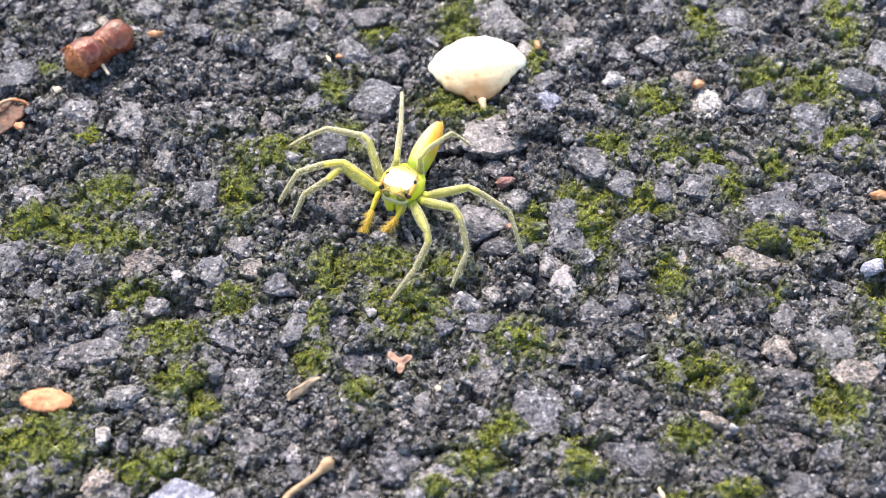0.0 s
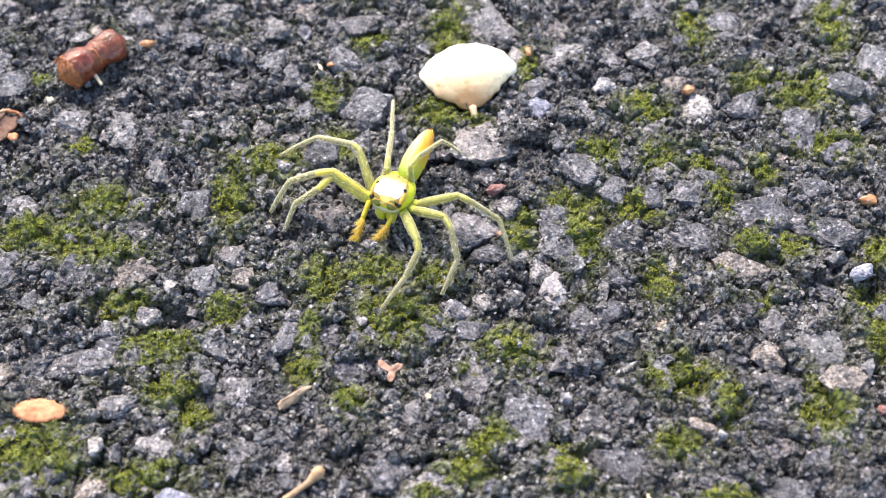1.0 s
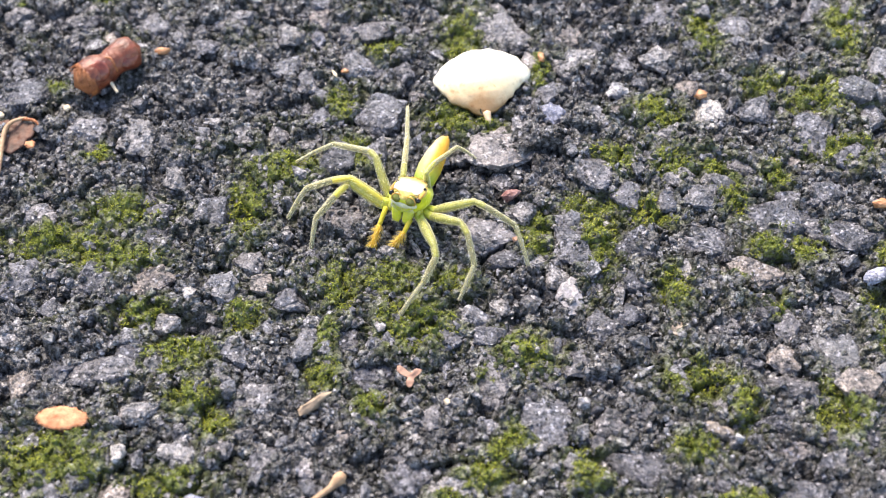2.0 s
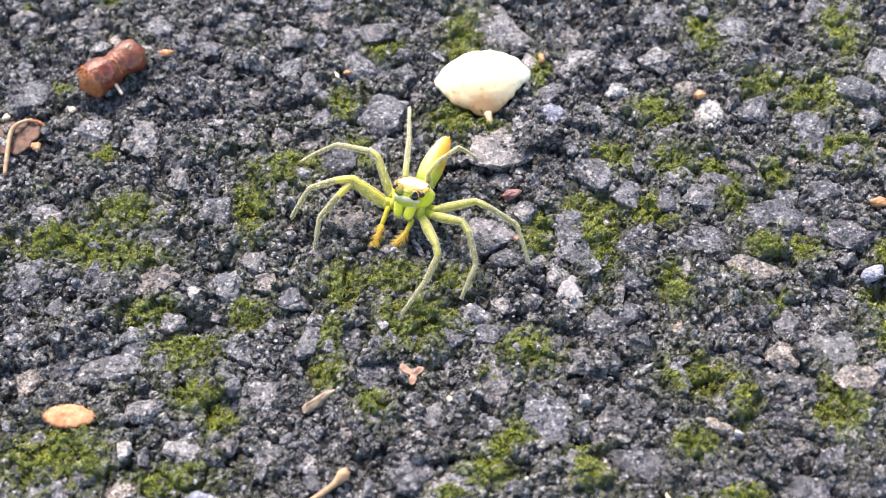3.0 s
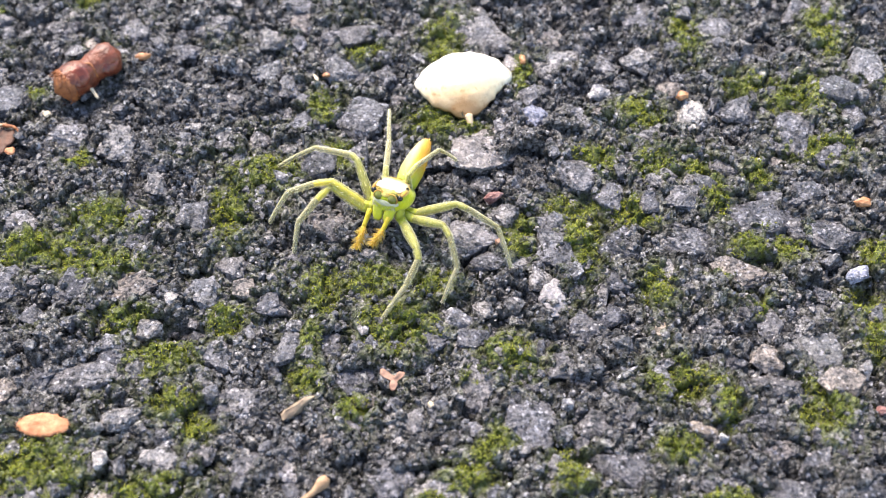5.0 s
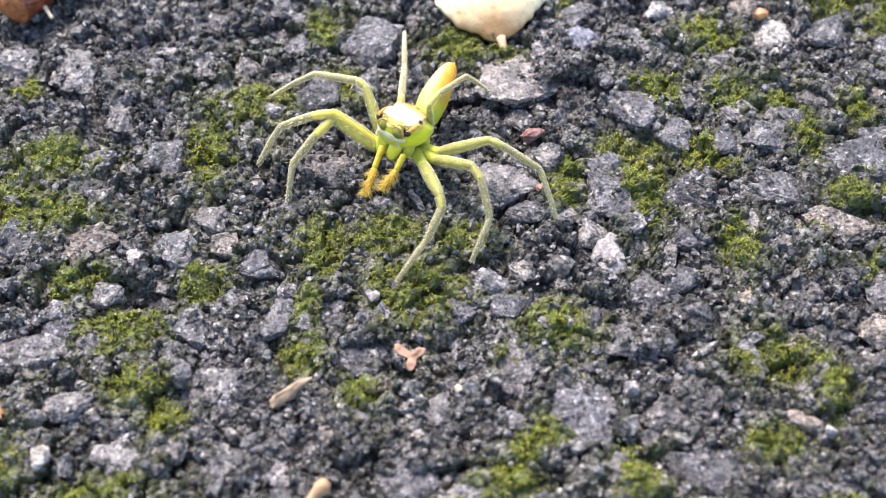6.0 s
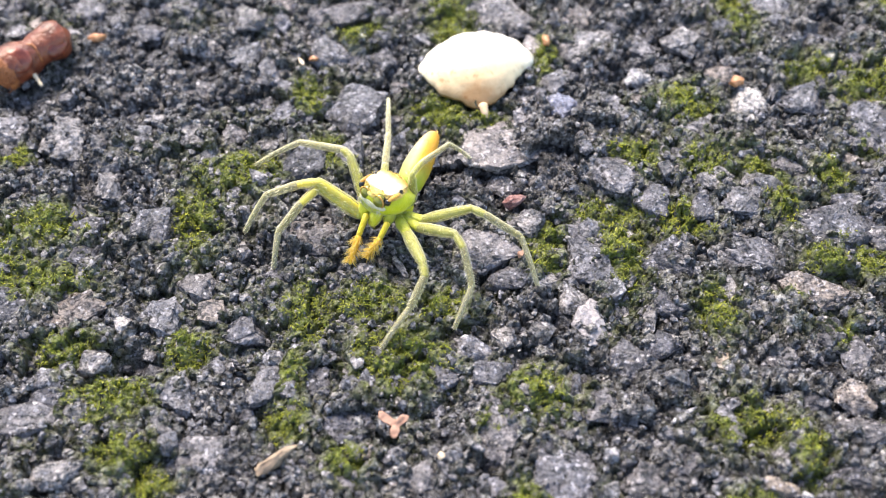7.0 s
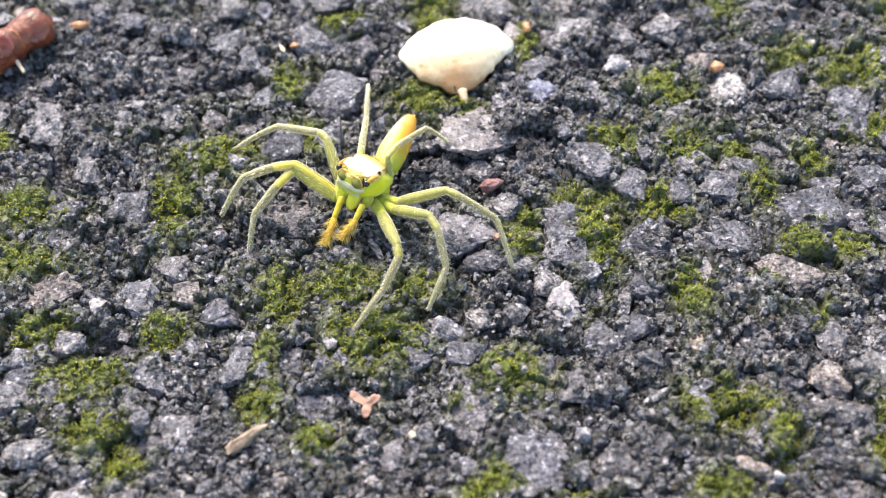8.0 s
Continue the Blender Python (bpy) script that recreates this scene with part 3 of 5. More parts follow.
def make_ground():
    xs, ys = stretch(-37, 34, 0.11, 40000), stretch(-34, 14, 0.11, 40000)
    x, y = np.meshgrid(xs, ys, indexing="ij")
    x, y = x.ravel(), y.ravel()
    green = moss_amount(x, y)
    z = ground_height(x, y) + 0.2 * green
    x2, y2 = x + 0.25 * waves(x, y, 0.7, 31), y + 0.25 * waves(x, y, 0.7, 32)
    tone = 0.55 * packed(x2, y2, 0.55, 50, 1, 0)[1] + 0.45 * packed(x2, y2, 1.9, 40, 1, 0)[1]
    # plain tar away from the close-up ground, where the sheet is coarse
    out = np.maximum(np.maximum(np.abs(x + 1.5) - 36.5, np.abs(y + 10) - 25), 0)
    near = np.clip(1 - out / 6, 0, 1)
    z, tone = -0.6 + (z + 0.6) * near, 0.45 + (tone - 0.45) * near
    nx, ny = len(xs), len(ys)
    i = (np.arange(nx - 1)[:, None] * ny + np.arange(ny - 1)[None]).ravel()
    quads = np.stack([i, i + ny, i + ny + 1, i + 1], 1)
    me = bpy.data.meshes.new("ground")
    me.vertices.add(len(x))
    me.vertices.foreach_set("co", (np.stack([x, y, z], 1) * MM).ravel())
    me.loops.add(quads.size)
    me.loops.foreach_set("vertex_index", quads.ravel())
    me.polygons.add(len(quads))
    me.polygons.foreach_set("loop_start", np.arange(0, quads.size, 4))
    me.update(calc_edges=True)
    me.polygons.foreach_set("use_smooth", np.zeros(len(quads), bool))
    film = me.attributes.new("moss", "FLOAT", "POINT")
    film.data.foreach_set("value", near * np.clip(np.sqrt(green) * 1.1 + 0.6 * np.clip(waves(x, y, 2.5, 9) - 0.5, 0, 1), 0, 1))
    grit = me.attributes.new("grit", "FLOAT", "POINT")
    grit.data.foreach_set("value", tone)
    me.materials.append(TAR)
    return tagged(new("ground", me), "weathered black asphalt with exposed crushed stones", "ground", kind="structure")


ground = make_ground()

# ---- stones set in the tar ----


def unit_box(me):
    """Centre a stone's mesh and make it one millimetre wide and long."""
    co = np.zeros(len(me.vertices) * 3)
    me.vertices.foreach_get("co", co)
    co = co.reshape(-1, 3)
    lo, hi = co[:, :2].min(0), co[:, :2].max(0)
    co[:, :2] = (co[:, :2] - (lo + hi) / 2) * MM / (hi - lo)
    me.vertices.foreach_set("co", co.ravel())


def fullness(me):
    """How far the stone fills its box: its least reach in any direction."""
    co = np.zeros(len(me.vertices) * 3)
    me.vertices.foreach_get("co", co)
    co = co.reshape(-1, 3)[:, :2]
    return min(float((co @ (math.cos(a), math.sin(a))).max()) for a in np.arange(0, 6.28, 0.4))


STONE_MESHES = []
for k in range(14):
    holder = part("stone", rock_bm(k + 1, 11, 3, 0.55), STONE["m"])
    unit_box(holder.data)
    STONE_MESHES.append(holder.data)
    bpy.data.objects.remove(holder)
STONE_MESHES.sort(key=fullness)
SMALL_MESHES = []
for k in range(16):
    holder = part("stone", rock_bm(k + 100, 13), STONE["m"], smooth=False)
    SMALL_MESHES.append(holder.data)
    bpy.data.objects.remove(holder)
TAKEN = []
LITTER = [(0.8, 0.6, 3.3), (-24.8, 2.6, 2.2), (-23.4, -24.3, 1.7), (-5.0, -11.0, 1.0)]   # room kept clear of small stones


def set_stone(mesh, x, y, z, w, l, h, tilt, turn, tone):
    ob = new("stone", mesh)
    ob.parent = ground
    ob.material_slots[0].link = "OBJECT"
    ob.material_slots[0].material = STONE[tone]
    ob.matrix_basis = mmpose(x, y, z, tilt[0], tilt[1], turn) @ Matrix.Diagonal((w, l, h, 1))
    return ob


def rock(x, y, w, l, turn, tone):
    """A stone that stands out by itself: place, width, length, turn, kind."""
    k = len(TAKEN)
    rnd = random.Random(k * 31 + 7)
    h = 0.4 * min(w, l) + 0.9
    top = rnd.uniform(-0.1, 0.2) + (0.55 if tone == "b" else 0.32 if tone == "k" or tone == "w" and w < 1.6 else 0.12 if tone in "lqtw" else 0)
    if tone == "q":
        h, top = 1.3, 0.22
    set_stone(STONE_MESHES[10 + k % 4 if w * l > 8 or tone in "kb" else k % 14], x, y, top - 0.25 * h, w * 1.08, l * 1.14, h, (rnd.uniform(-9, 9), rnd.uniform(-9, 9)), turn + rnd.choice((0, 180)), tone)
    TAKEN.append((x, y, 0.46 * max(w, l)))


# greys past y = -4: half turned pale, standing in for sky glare
rock(-30.4, 1.6, 4.0, 3.4, 14, "m")
rock(-27.9, 6.0, 1.8, 1.8, -9, "l")
rock(-27.2, 8.2, 3.3, 1.8, 22, "m")
rock(-22.2, 7.5, 3.7, 2.6, -3, "l")
rock(-18.5, 5.3, 2.4, 1.5, 25, "m")
rock(-15.2, 4.1, 2.2, 2.0, 19, "l")
rock(-16.9, 7.9, 3.3, 2.1, 22, "l")
rock(-20.9, 1.8, 2.0, 1.7, 16, "l")
rock(-18.9, 1.2, 3.2, 2.6, 8, "m")
rock(-25.4, -2.2, 2.9, 2.3, -24, "m")
rock(-22.1, -3.1, 2.9, 2.9, 4, "l")
rock(-18.5, -3.4, 2.5, 2.2, 24, "l")
rock(-24.6, -6.2, 3.8, 2.6, -10, "p")
rock(-15.5, 0.6, 3.5, 2.3, 16, "m")
rock(-15.2, -3.0, 3.1, 1.8, -22, "l")
rock(-32.3, 8.7, 2.1, 2.1, -15, "m")
rock(-30.2, 7.2, 1.0, 1.0, -18, "l")
rock(-11.2, 1.8, 1.7, 2.4, -2, "l")
rock(-12.5, 6.0, 2.0, 2.0, 5, "l")
rock(-10.5, 7.7, 2.1, 1.8, -10, "p")
rock(-7.0, 6.4, 4.5, 2.0, -1, "m")
rock(-4.5, 2.4, 1.4, 1.9, 9, "l")
rock(-7.7, 3.0, 2.8, 2.4, -19, "l")
rock(-10.0, -2.2, 2.9, 2.7, 11, "m")
rock(-6.2, -1.4, 3.3, 3.2, -10, "m")
rock(2.1, 5.8, 5.1, 3.5, -25, "l")
rock(6.7, 5.3, 2.4, 2.0, 21, "p")
rock(7.4, 2.8, 3.2, 2.9, -12, "l")
rock(5.4, 0.0, 2.3, 1.7, 1, "l")
rock(5.3, -1.9, 1.9, 1.8, -8, "b")
rock(5.8, -3.9, 1.9, 1.3, -14, "m")
rock(1.8, -4.6, 4.9, 3.3, 24, "q")
rock(8.3, -2.3, 2.3, 2.5, -1, "l")
rock(8.0, -6.7, 3.7, 3.0, -15, "m")
rock(13.4, 7.1, 3.2, 2.6, 23, "m")
rock(16.5, 7.6, 1.6, 1.0, -21, "l")
rock(18.7, 6.0, 2.8, 2.5, -17, "l")
rock(12.9, 3.0, 2.4, 2.2, 14, "l")
rock(9.9, 0.0, 1.5, 1.2, 14, "w")
rock(14.6, 0.4, 1.7, 2.1, 3, "p")
rock(15.8, -2.2, 2.0, 2.3, -17, "w")
rock(13.7, -4.1, 4.1, 2.4, -17, "m")
rock(18.9, -1.6, 2.3, 2.3, -25, "l")
rock(22.2, -3.5, 3.6, 3.6, -25, "m")
rock(24.1, 3.3, 2.8, 2.5, -12, "m")
rock(27.5, 5.5, 3.2, 4.1, 24, "m")
rock(28.1, 1.0, 3.5, 4.3, -12, "l")
rock(26.4, -2.6, 1.9, 2.7, -15, "l")
rock(20.7, 2.3, 3.1, 2.4, -15, "m")
rock(25.2, -6.3, 4.4, 2.2, -7, "m")
rock(17.8, -6.5, 3.3, 1.7, -5, "m")
rock(-27.8, -9.4, 2.6, 2.1, -13, "m")
rock(-29.8, -6.5, 2.3, 1.7, 9, "m")
rock(-20.1, -9.2, 1.8, 1.6, 18, "m")
rock(-19.3, -6.6, 1.5, 1.7, 15, "l")
rock(-16.8, -9.3, 2.6, 2.5, -12, "d")
rock(-19.9, -11.0, 2.5, 2.0, -14, "d")
rock(-19.3, -12.6, 2.2, 1.0, 19, "l")
rock(-19.9, -14.9, 2.9, 2.6, -13, "p")
rock(-17.4, -15.7, 1.1, 1.1, -1, "w")
rock(-15.5, -15.2, 2.1, 2.1, -6, "l")
rock(-24.4, -17.7, 2.1, 2.2, -24, "p")
rock(-27.3, -18.4, 2.1, 2.2, -2, "l")
rock(-27.9, -14.3, 3.5, 2.7, 1, "m")
rock(-22.6, -14.4, 3.5, 2.7, -15, "d")
rock(-23.0, -18.9, 1.7, 1.2, -16, "l")
rock(-18.4, -17.6, 1.5, 1.4, -9, "l")
rock(-12.5, -11.2, 2.2, 2.0, -21, "l")
rock(-20.5, -18.6, 2.1, 1.1, -4, "l")
rock(-8.0, -10.2, 4.0, 3.2, -6, "p")
rock(-9.9, -13.5, 2.5, 1.9, 13, "m")
rock(-6.3, -16.9, 2.8, 2.5, 12, "m")
rock(0.8, -11.8, 3.2, 2.5, -25, "q")
rock(3.0, -10.1, 2.0, 1.6, 13, "l")
rock(6.0, -12.6, 2.5, 3.3, 18, "m")
rock(5.55, -16.3, 1.7, 2.5, 8, "k")
rock(4.9, -14.9, 1.5, 1.9, 15, "l")
rock(1.5, -17.0, 1.5, 1.4, -4, "l")
rock(0.0, -17.7, 2.4, 1.3, -21, "m")
rock(-2.3, -19.1, 2.7, 1.6, -6, "m")
rock(0.7, -18.9, 1.9, 1.4, -3, "m")
# stones at x > 6, y < -15 are darkened to imitate dimmer light there
rock(7.3, -18.5, 2.7, 2.1, -6, "d")
rock(14.3, -9.0, 2.3, 1.8, 5, "l")
rock(13.2, -7.4, 2.2, 1.3, 19, "l")
rock(12.2, -9.0, 1.5, 2.1, -5, "m")
rock(10.3, -12.8, 3.2, 2.7, -14, "d")
rock(14.2, -12.4, 3.9, 2.1, 5, "m")
rock(18.9, -11.0, 4.6, 3.0, 5, "d")
rock(19.9, -9.1, 1.6, 1.2, 20, "m")
rock(22.7, -11.8, 5.0, 2.8, -14, "d")
rock(16.9, -14.9, 3.5, 2.1, -22, "p")
rock(12.5, -15.0, 2.4, 2.2, -9, "l")
rock(9.7, -15.3, 2.1, 1.5, -24, "d")
rock(23.9, -15.4, 1.5, 1.1, 22, "b")
rock(20.5, -15.6, 1.4, 0.8, -3, "d")
rock(20.9, -19.9, 3.6, 5.3, 0, "g")
rock(17.0, -17.2, 2.0, 1.8, -24, "d")
rock(11.8, -18.3, 1.8, 1.6, 10, "t")
rock(8.9, -17.6, 2.0, 1.4, 25, "d")
rock(-21.8, -20.9, 4.7, 1.9, 1, "m")
rock(-20.3, -19.6, 2.2, 2.1, -2, "d")
rock(-26.5, -21.9, 1.7, 2.0, -1, "p")
rock(-14.2, -19.7, 1.7, 2.1, 12, "l")
rock(-10.1, -19.3, 1.7, 2.4, -25, "l")
rock(-12.7, -23.0, 3.0, 2.6, 3, "m")
rock(-21.4, -23.9, 1.6, 1.3, -23, "m")
rock(-19.3, -23.6, 2.6, 1.3, 20, "l")
rock(-16.9, -26.2, 2.2, 1.9, -14, "l")
rock(-20.1, -26.1, 0.8, 1.1, 14, "w")
rock(-20.8, -26.6, 0.9, 1.3, -13, "l")
rock(-23.8, -28.8, 2.5, 2.1, -18, "l")
rock(-20.3, -28.9, 2.5, 1.5, 23, "p")
rock(-15.5, -30.3, 3.3, 2.6, -10, "b")
rock(-14.6, -25.9, 1.6, 1.3, 4, "m")
rock(-11.9, -26.5, 2.2, 1.5, -3, "m")
rock(-7.9, -23.5, 1.1, 1.0, -3, "l")
rock(-6.3, -21.3, 3.3, 2.5, 8, "m")
rock(-4.7, -20.3, 1.1, 1.4, -9, "l")
rock(-5.0, -22.9, 1.4, 0.8, 24, "p")
rock(-2.8, -24.4, 1.9, 1.6, 4, "m")
rock(0.3, -22.0, 3.1, 3.3, -19, "m")
rock(3.6, -24.4, 3.4, 4.5, 12, "m")
rock(5.8, -23.7, 0.7, 0.7, 22, "w")
rock(-3.8, -25.4, 1.0, 1.1, 24, "l")
rock(-4.3, -27.9, 3.1, 2.4, -2, "m")
rock(-1.3, -28.6, 3.1, 1.9, -7, "l")
rock(0.2, -25.0, 1.9, 1.3, -23, "m")
rock(-7.7, -29.1, 2.5, 1.3, 2, "m")
rock(3.8, -29.2, 3.1, 2.1, -20, "m")
rock(8.9, -27.3, 3.9, 2.3, -12, "d")
rock(13.7, -28.3, 3.1, 1.4, -4, "m")
rock(16.9, -26.6, 3.1, 1.7, 7, "p")
rock(13.0, -25.1, 1.9, 0.9, 14, "p")
rock(13.9, -23.7, 1.5, 0.9, -2, "m")
rock(14.2, -26.0, 0.6, 0.4, -16, "w")
rock(17.6, -22.8, 3.3, 1.8, -4, "d")
rock(17.6, -20.9, 2.0, 1.7, -8, "p")
rock(16.6, -24.7, 3.0, 1.5, 19, "d")
rock(21.8, -25.7, 2.5, 2.9, 9, "d")
rock(17.4, -29.2, 3.1, 1.9, -20, "d")
rock(21.2, -28.8, 2.8, 1.8, -6, "d")
rock(-24.3, -20.8, 2.0, 1.4, 18, "d")
rock(-25.3, -23.1, 1.3, 1.0, -5, "d")
rock(-11.3, -16.0, 2.1, 1.7, -6, "m")
rock(-13.9, -13.4, 2.1, 1.5, -14, "m")
rock(-7.7, -19.1, 2.0, 1.6, -20, "d")
rock(-4.3, -19.4, 1.7, 1.4, 15, "d")
rock(5.7, -20.9, 2.3, 1.7, -16, "d")
rock(8.3, -20.5, 2.0, 1.4, 21, "d")
rock(9.3, -23.9, 2.3, 1.6, 19, "d")
rock(7.3, -25.0, 1.9, 1.9, -6, "d")
rock(2.0, -13.4, 2.5, 1.5, 5, "m")
rock(9.8, -8.7, 2.2, 2.1, -15, "m")
rock(14.6, -18.7, 2.0, 1.8, 21, "d")
rock(22.1, -9.0, 2.5, 1.9, -22, "d")
rock(15.6, -21.1, 1.7, 1.5, -20, "d")
rock(13.2, -25.3, 2.0, 0.9, -30, "t")


def fill_stones():
    """Smaller stones in the room that the large ones leave."""
    TAKEN.extend(LITTER)
    rnd = random.Random(4)
    kept, tries = 0, 0
    while kept < 150 and tries < 60000:
        tries += 1
        x, y = rnd.uniform(-36, 32), rnd.uniform(-33, 13)
        r = rnd.choice((0.5, 0.6, 0.7, 0.9, 1.15, 1.4))
        if any((x - a) ** 2 + (y - b) ** 2 < (r + c) ** 2 * 0.7 for a, b, c in TAKEN):
            continue
        if float(moss_amount(np.array([x]), np.array([y]))[0]) > 0.55:
            continue
        TAKEN.append((x, y, r))
        w, l = 2 * r * rnd.uniform(0.85, 1.2), 2 * r * rnd.uniform(0.7, 1.1)
        h = rnd.uniform(0.9, 1.4) * r + 0.5
        # darker kinds near right stand in for the light falling off there
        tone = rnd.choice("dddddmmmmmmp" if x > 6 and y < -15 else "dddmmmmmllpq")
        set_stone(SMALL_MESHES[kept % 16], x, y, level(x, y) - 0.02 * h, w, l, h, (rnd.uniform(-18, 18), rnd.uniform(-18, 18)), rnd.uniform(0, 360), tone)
        kept += 1


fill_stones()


def scatter(name, count, sizes, seed, mat, label, apart=0.0, sink=-0.04):
    """Countless chips as one mesh."""
    rs = np.random.RandomState(seed)
    shapes = []
    for me in SMALL_MESHES:
        co = np.zeros(len(me.vertices) * 3)
        me.vertices.foreach_get("co", co)
        tri = [tuple(p.vertices) for p in me.polygons]
        shapes.append((co.reshape(-1, 3) / MM, tri))
    x, y = rs.uniform(-38, 34, count), rs.uniform(-35, 15, count)
    keep = rs.rand(count) > 0.75 * moss_amount(x, y)
    x, y = x[keep], y[keep]
    if apart:
        room = np.ones(len(x), bool)
        for a, b, c in TAKEN:
            room &= (x - a) ** 2 + (y - b) ** 2 > (c * 0.8 + apart) ** 2
        x, y = x[room], y[room]
    z = ground_height(x, y)
    size = sizes[0] + (sizes[1] - sizes[0]) * rs.rand(len(x)) ** 2
    verts, faces, base = [], [], 0
    for k in range(len(x)):
        co, tri = shapes[k % len(shapes)]
        m = np.array(Euler(rs.uniform(0, 6.28, 3)).to_matrix())
        s = size[k] * (0.7 + 0.6 * rs.rand(3))
        verts.append((co * s) @ m.T + (x[k], y[k], z[k] - sink * size[k]))
        faces += [tuple(v + base for v in t) for t in tri]
        base += len(co)
    me = bpy.data.meshes.new(name)
    me.from_pydata((np.concatenate(verts) * MM).tolist(), [], faces)
    me.materials.append(mat)
    ob = new(name, me)
    ob.parent = ground
    return tagged(ob, label, kind="stuff")


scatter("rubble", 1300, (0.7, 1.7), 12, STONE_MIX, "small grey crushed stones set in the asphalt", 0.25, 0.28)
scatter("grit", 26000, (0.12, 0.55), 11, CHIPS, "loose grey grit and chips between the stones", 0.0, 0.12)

# ---- moss ----


def make_moss():
    """Short bent shoots over each spot, in ragged tufts, thicker in its middle."""
    rs = np.random.RandomState(21)
    xs, ys = [], []
    for cx, cy, rx, ry in MOSS_SPOTS:
        count = int(330 * rx * ry + 60)
        q, a = np.sqrt(rs.rand(count)) * 1.2, rs.uniform(0, 6.283, count)
        xs.append(cx + rx * q * np.cos(a))
        ys.append(cy + ry * q * np.sin(a))
    x, y = np.concatenate(xs), np.concatenate(ys)
    tuft = 0.55 * waves(x, y, 0.9, 61) + 0.45 * waves(x, y, 0.35, 62)
    keep = tuft + 0.5 * moss_amount(x, y) > 0.58 + 0.18 * rs.rand(len(x))
    x, y, tuft = x[keep], y[keep], tuft[keep]
    z = ground_height(x, y) + 0.2 * moss_amount(x, y) - 0.03
    k = len(x)
    a, lean, ln, w = rs.uniform(0, 6.283, k), rs.uniform(0.2, 1.5, k), rs.uniform(0.10, 0.24, k) * (0.6 + 0.8 * tuft), rs.uniform(0.016, 0.034, k)
    d = np.stack([np.cos(a) * lean, np.sin(a) * lean, np.ones(k)], 1)
    d /= np.linalg.norm(d, axis=1)[:, None]
    s = np.stack([-np.sin(a), np.cos(a), np.zeros(k)], 1) * w[:, None]
    f = np.cross(d, s) * 0.9
    root = np.stack([x, y, z], 1)
    mid = root + d * ln[:, None] * 0.55
    tip = mid + (d + np.stack([np.cos(a), np.sin(a), np.full(k, -0.2)], 1) * 0.8) * ln[:, None] * 0.45
    verts = np.stack([root + s, root - s * 0.5 + f, root - s * 0.5 - f, mid + s, mid - s * 0.5 + f, mid - s * 0.5 - f, tip], 1).reshape(-1, 3)
    base = np.arange(k)[:, None] * 7
    quads = [tuple(v) for i, j in ((0, 1), (1, 2), (2, 0)) for v in (base + [i, j, 3 + j, 3 + i]).tolist()]
    tips = [tuple(v) for i, j in ((0, 1), (1, 2), (2, 0)) for v in (base + [3 + i, 3 + j, 6]).tolist()]
    me = bpy.data.meshes.new("moss")
    me.from_pydata((verts * MM).tolist(), [], quads + tips)
    me.materials.append(MOSS)
    return tagged(new("moss", me), "short yellow-green moss in the gaps of the asphalt", "moss", kind="stuff")


make_moss()

# ---- litter on the asphalt ----


def thing(name, label, category, group=""):
    return tagged(new(name), label, category, group)


def make_shell():
    """A broken fan shell, dome up, with a brown root at its tip."""
    shell = thing("shell_fragment", "cream-white broken seashell lying dome up on asphalt", "shell")
    shell.matrix_basis = mmpose(0.9, 0.75, 0.15, 6, 0, 4) @ Matrix.Scale(1.05, 4)
    bm = bmesh.new()
    rings, sides = 14, 64
    layers = []
    for low in (0, 1):
        rows = []
        for r in range(1, rings + 1):
            q = r / rings
            row = []
            for s in range(sides):
                a = 2 * math.pi * s / sides
                c, n = math.cos(a), math.sin(a)
                # a fan: an oval top cut by two straight flanks and a blunt tip
                cuts = [math.hypot(c / 3.25, n / 2.65), max(0, -0.683 * c - 0.73 * n) / 2.45, max(0, 0.751 * c - 0.66 * n) / 2.1, max(0, -n) / 2.75]
                fan = sum(k ** 9 for k in cuts) ** (-1 / 9)
                edge = fan * (1 + (0.022 * math.sin(7 * a + 0.5) + 0.016 * math.sin(19 * a + 1) + 0.05 * noise.noise(Vector((3.2 * c, 3.2 * n, 5)))) * q ** 6)
                x, y = edge * q * c, edge * q * n
                z = 0.75 * (1 - q ** 2.6) + 0.8 * (1 - ((x / 3.5) ** 2 + ((y - 0.1) / 3.2) ** 2) ** 1.1)
                z += 0.05 * math.sin(x * 1.1 + 0.4 * y) * q
                row.append(bm.verts.new((x, y, z - (0.24 if low else 0))))
            rows.append(row)
        hub = bm.verts.new((0, 0, 1.55 - (0.24 if low else 0)))
        for s in range(sides):
            bm.faces.new((hub, rows[0][s], rows[0][(s + 1) % sides]))
        for one, two in zip(rows, rows[1:]):
            for s in range(sides):
                bm.faces.new((one[s], one[(s + 1) % sides], two[(s + 1) % sides], two[s]))
        layers.append(rows[-1])
    for s in range(sides):
        bm.faces.new((layers[0][s], layers[0][(s + 1) % sides], layers[1][(s + 1) % sides], layers[1][s]))
    part("valve", bm, SHELL, shell)
    bm = bmesh.new()
    tube(bm, [(-0.05, -2.4, 0.32), (0.0, -2.85, 0.25), (0.04, -3.15, 0.12)], [0.26, 0.2, 0.1])
    part("root", bm, SHELL_ROOT, shell, "pinkish-brown root")
    return shell


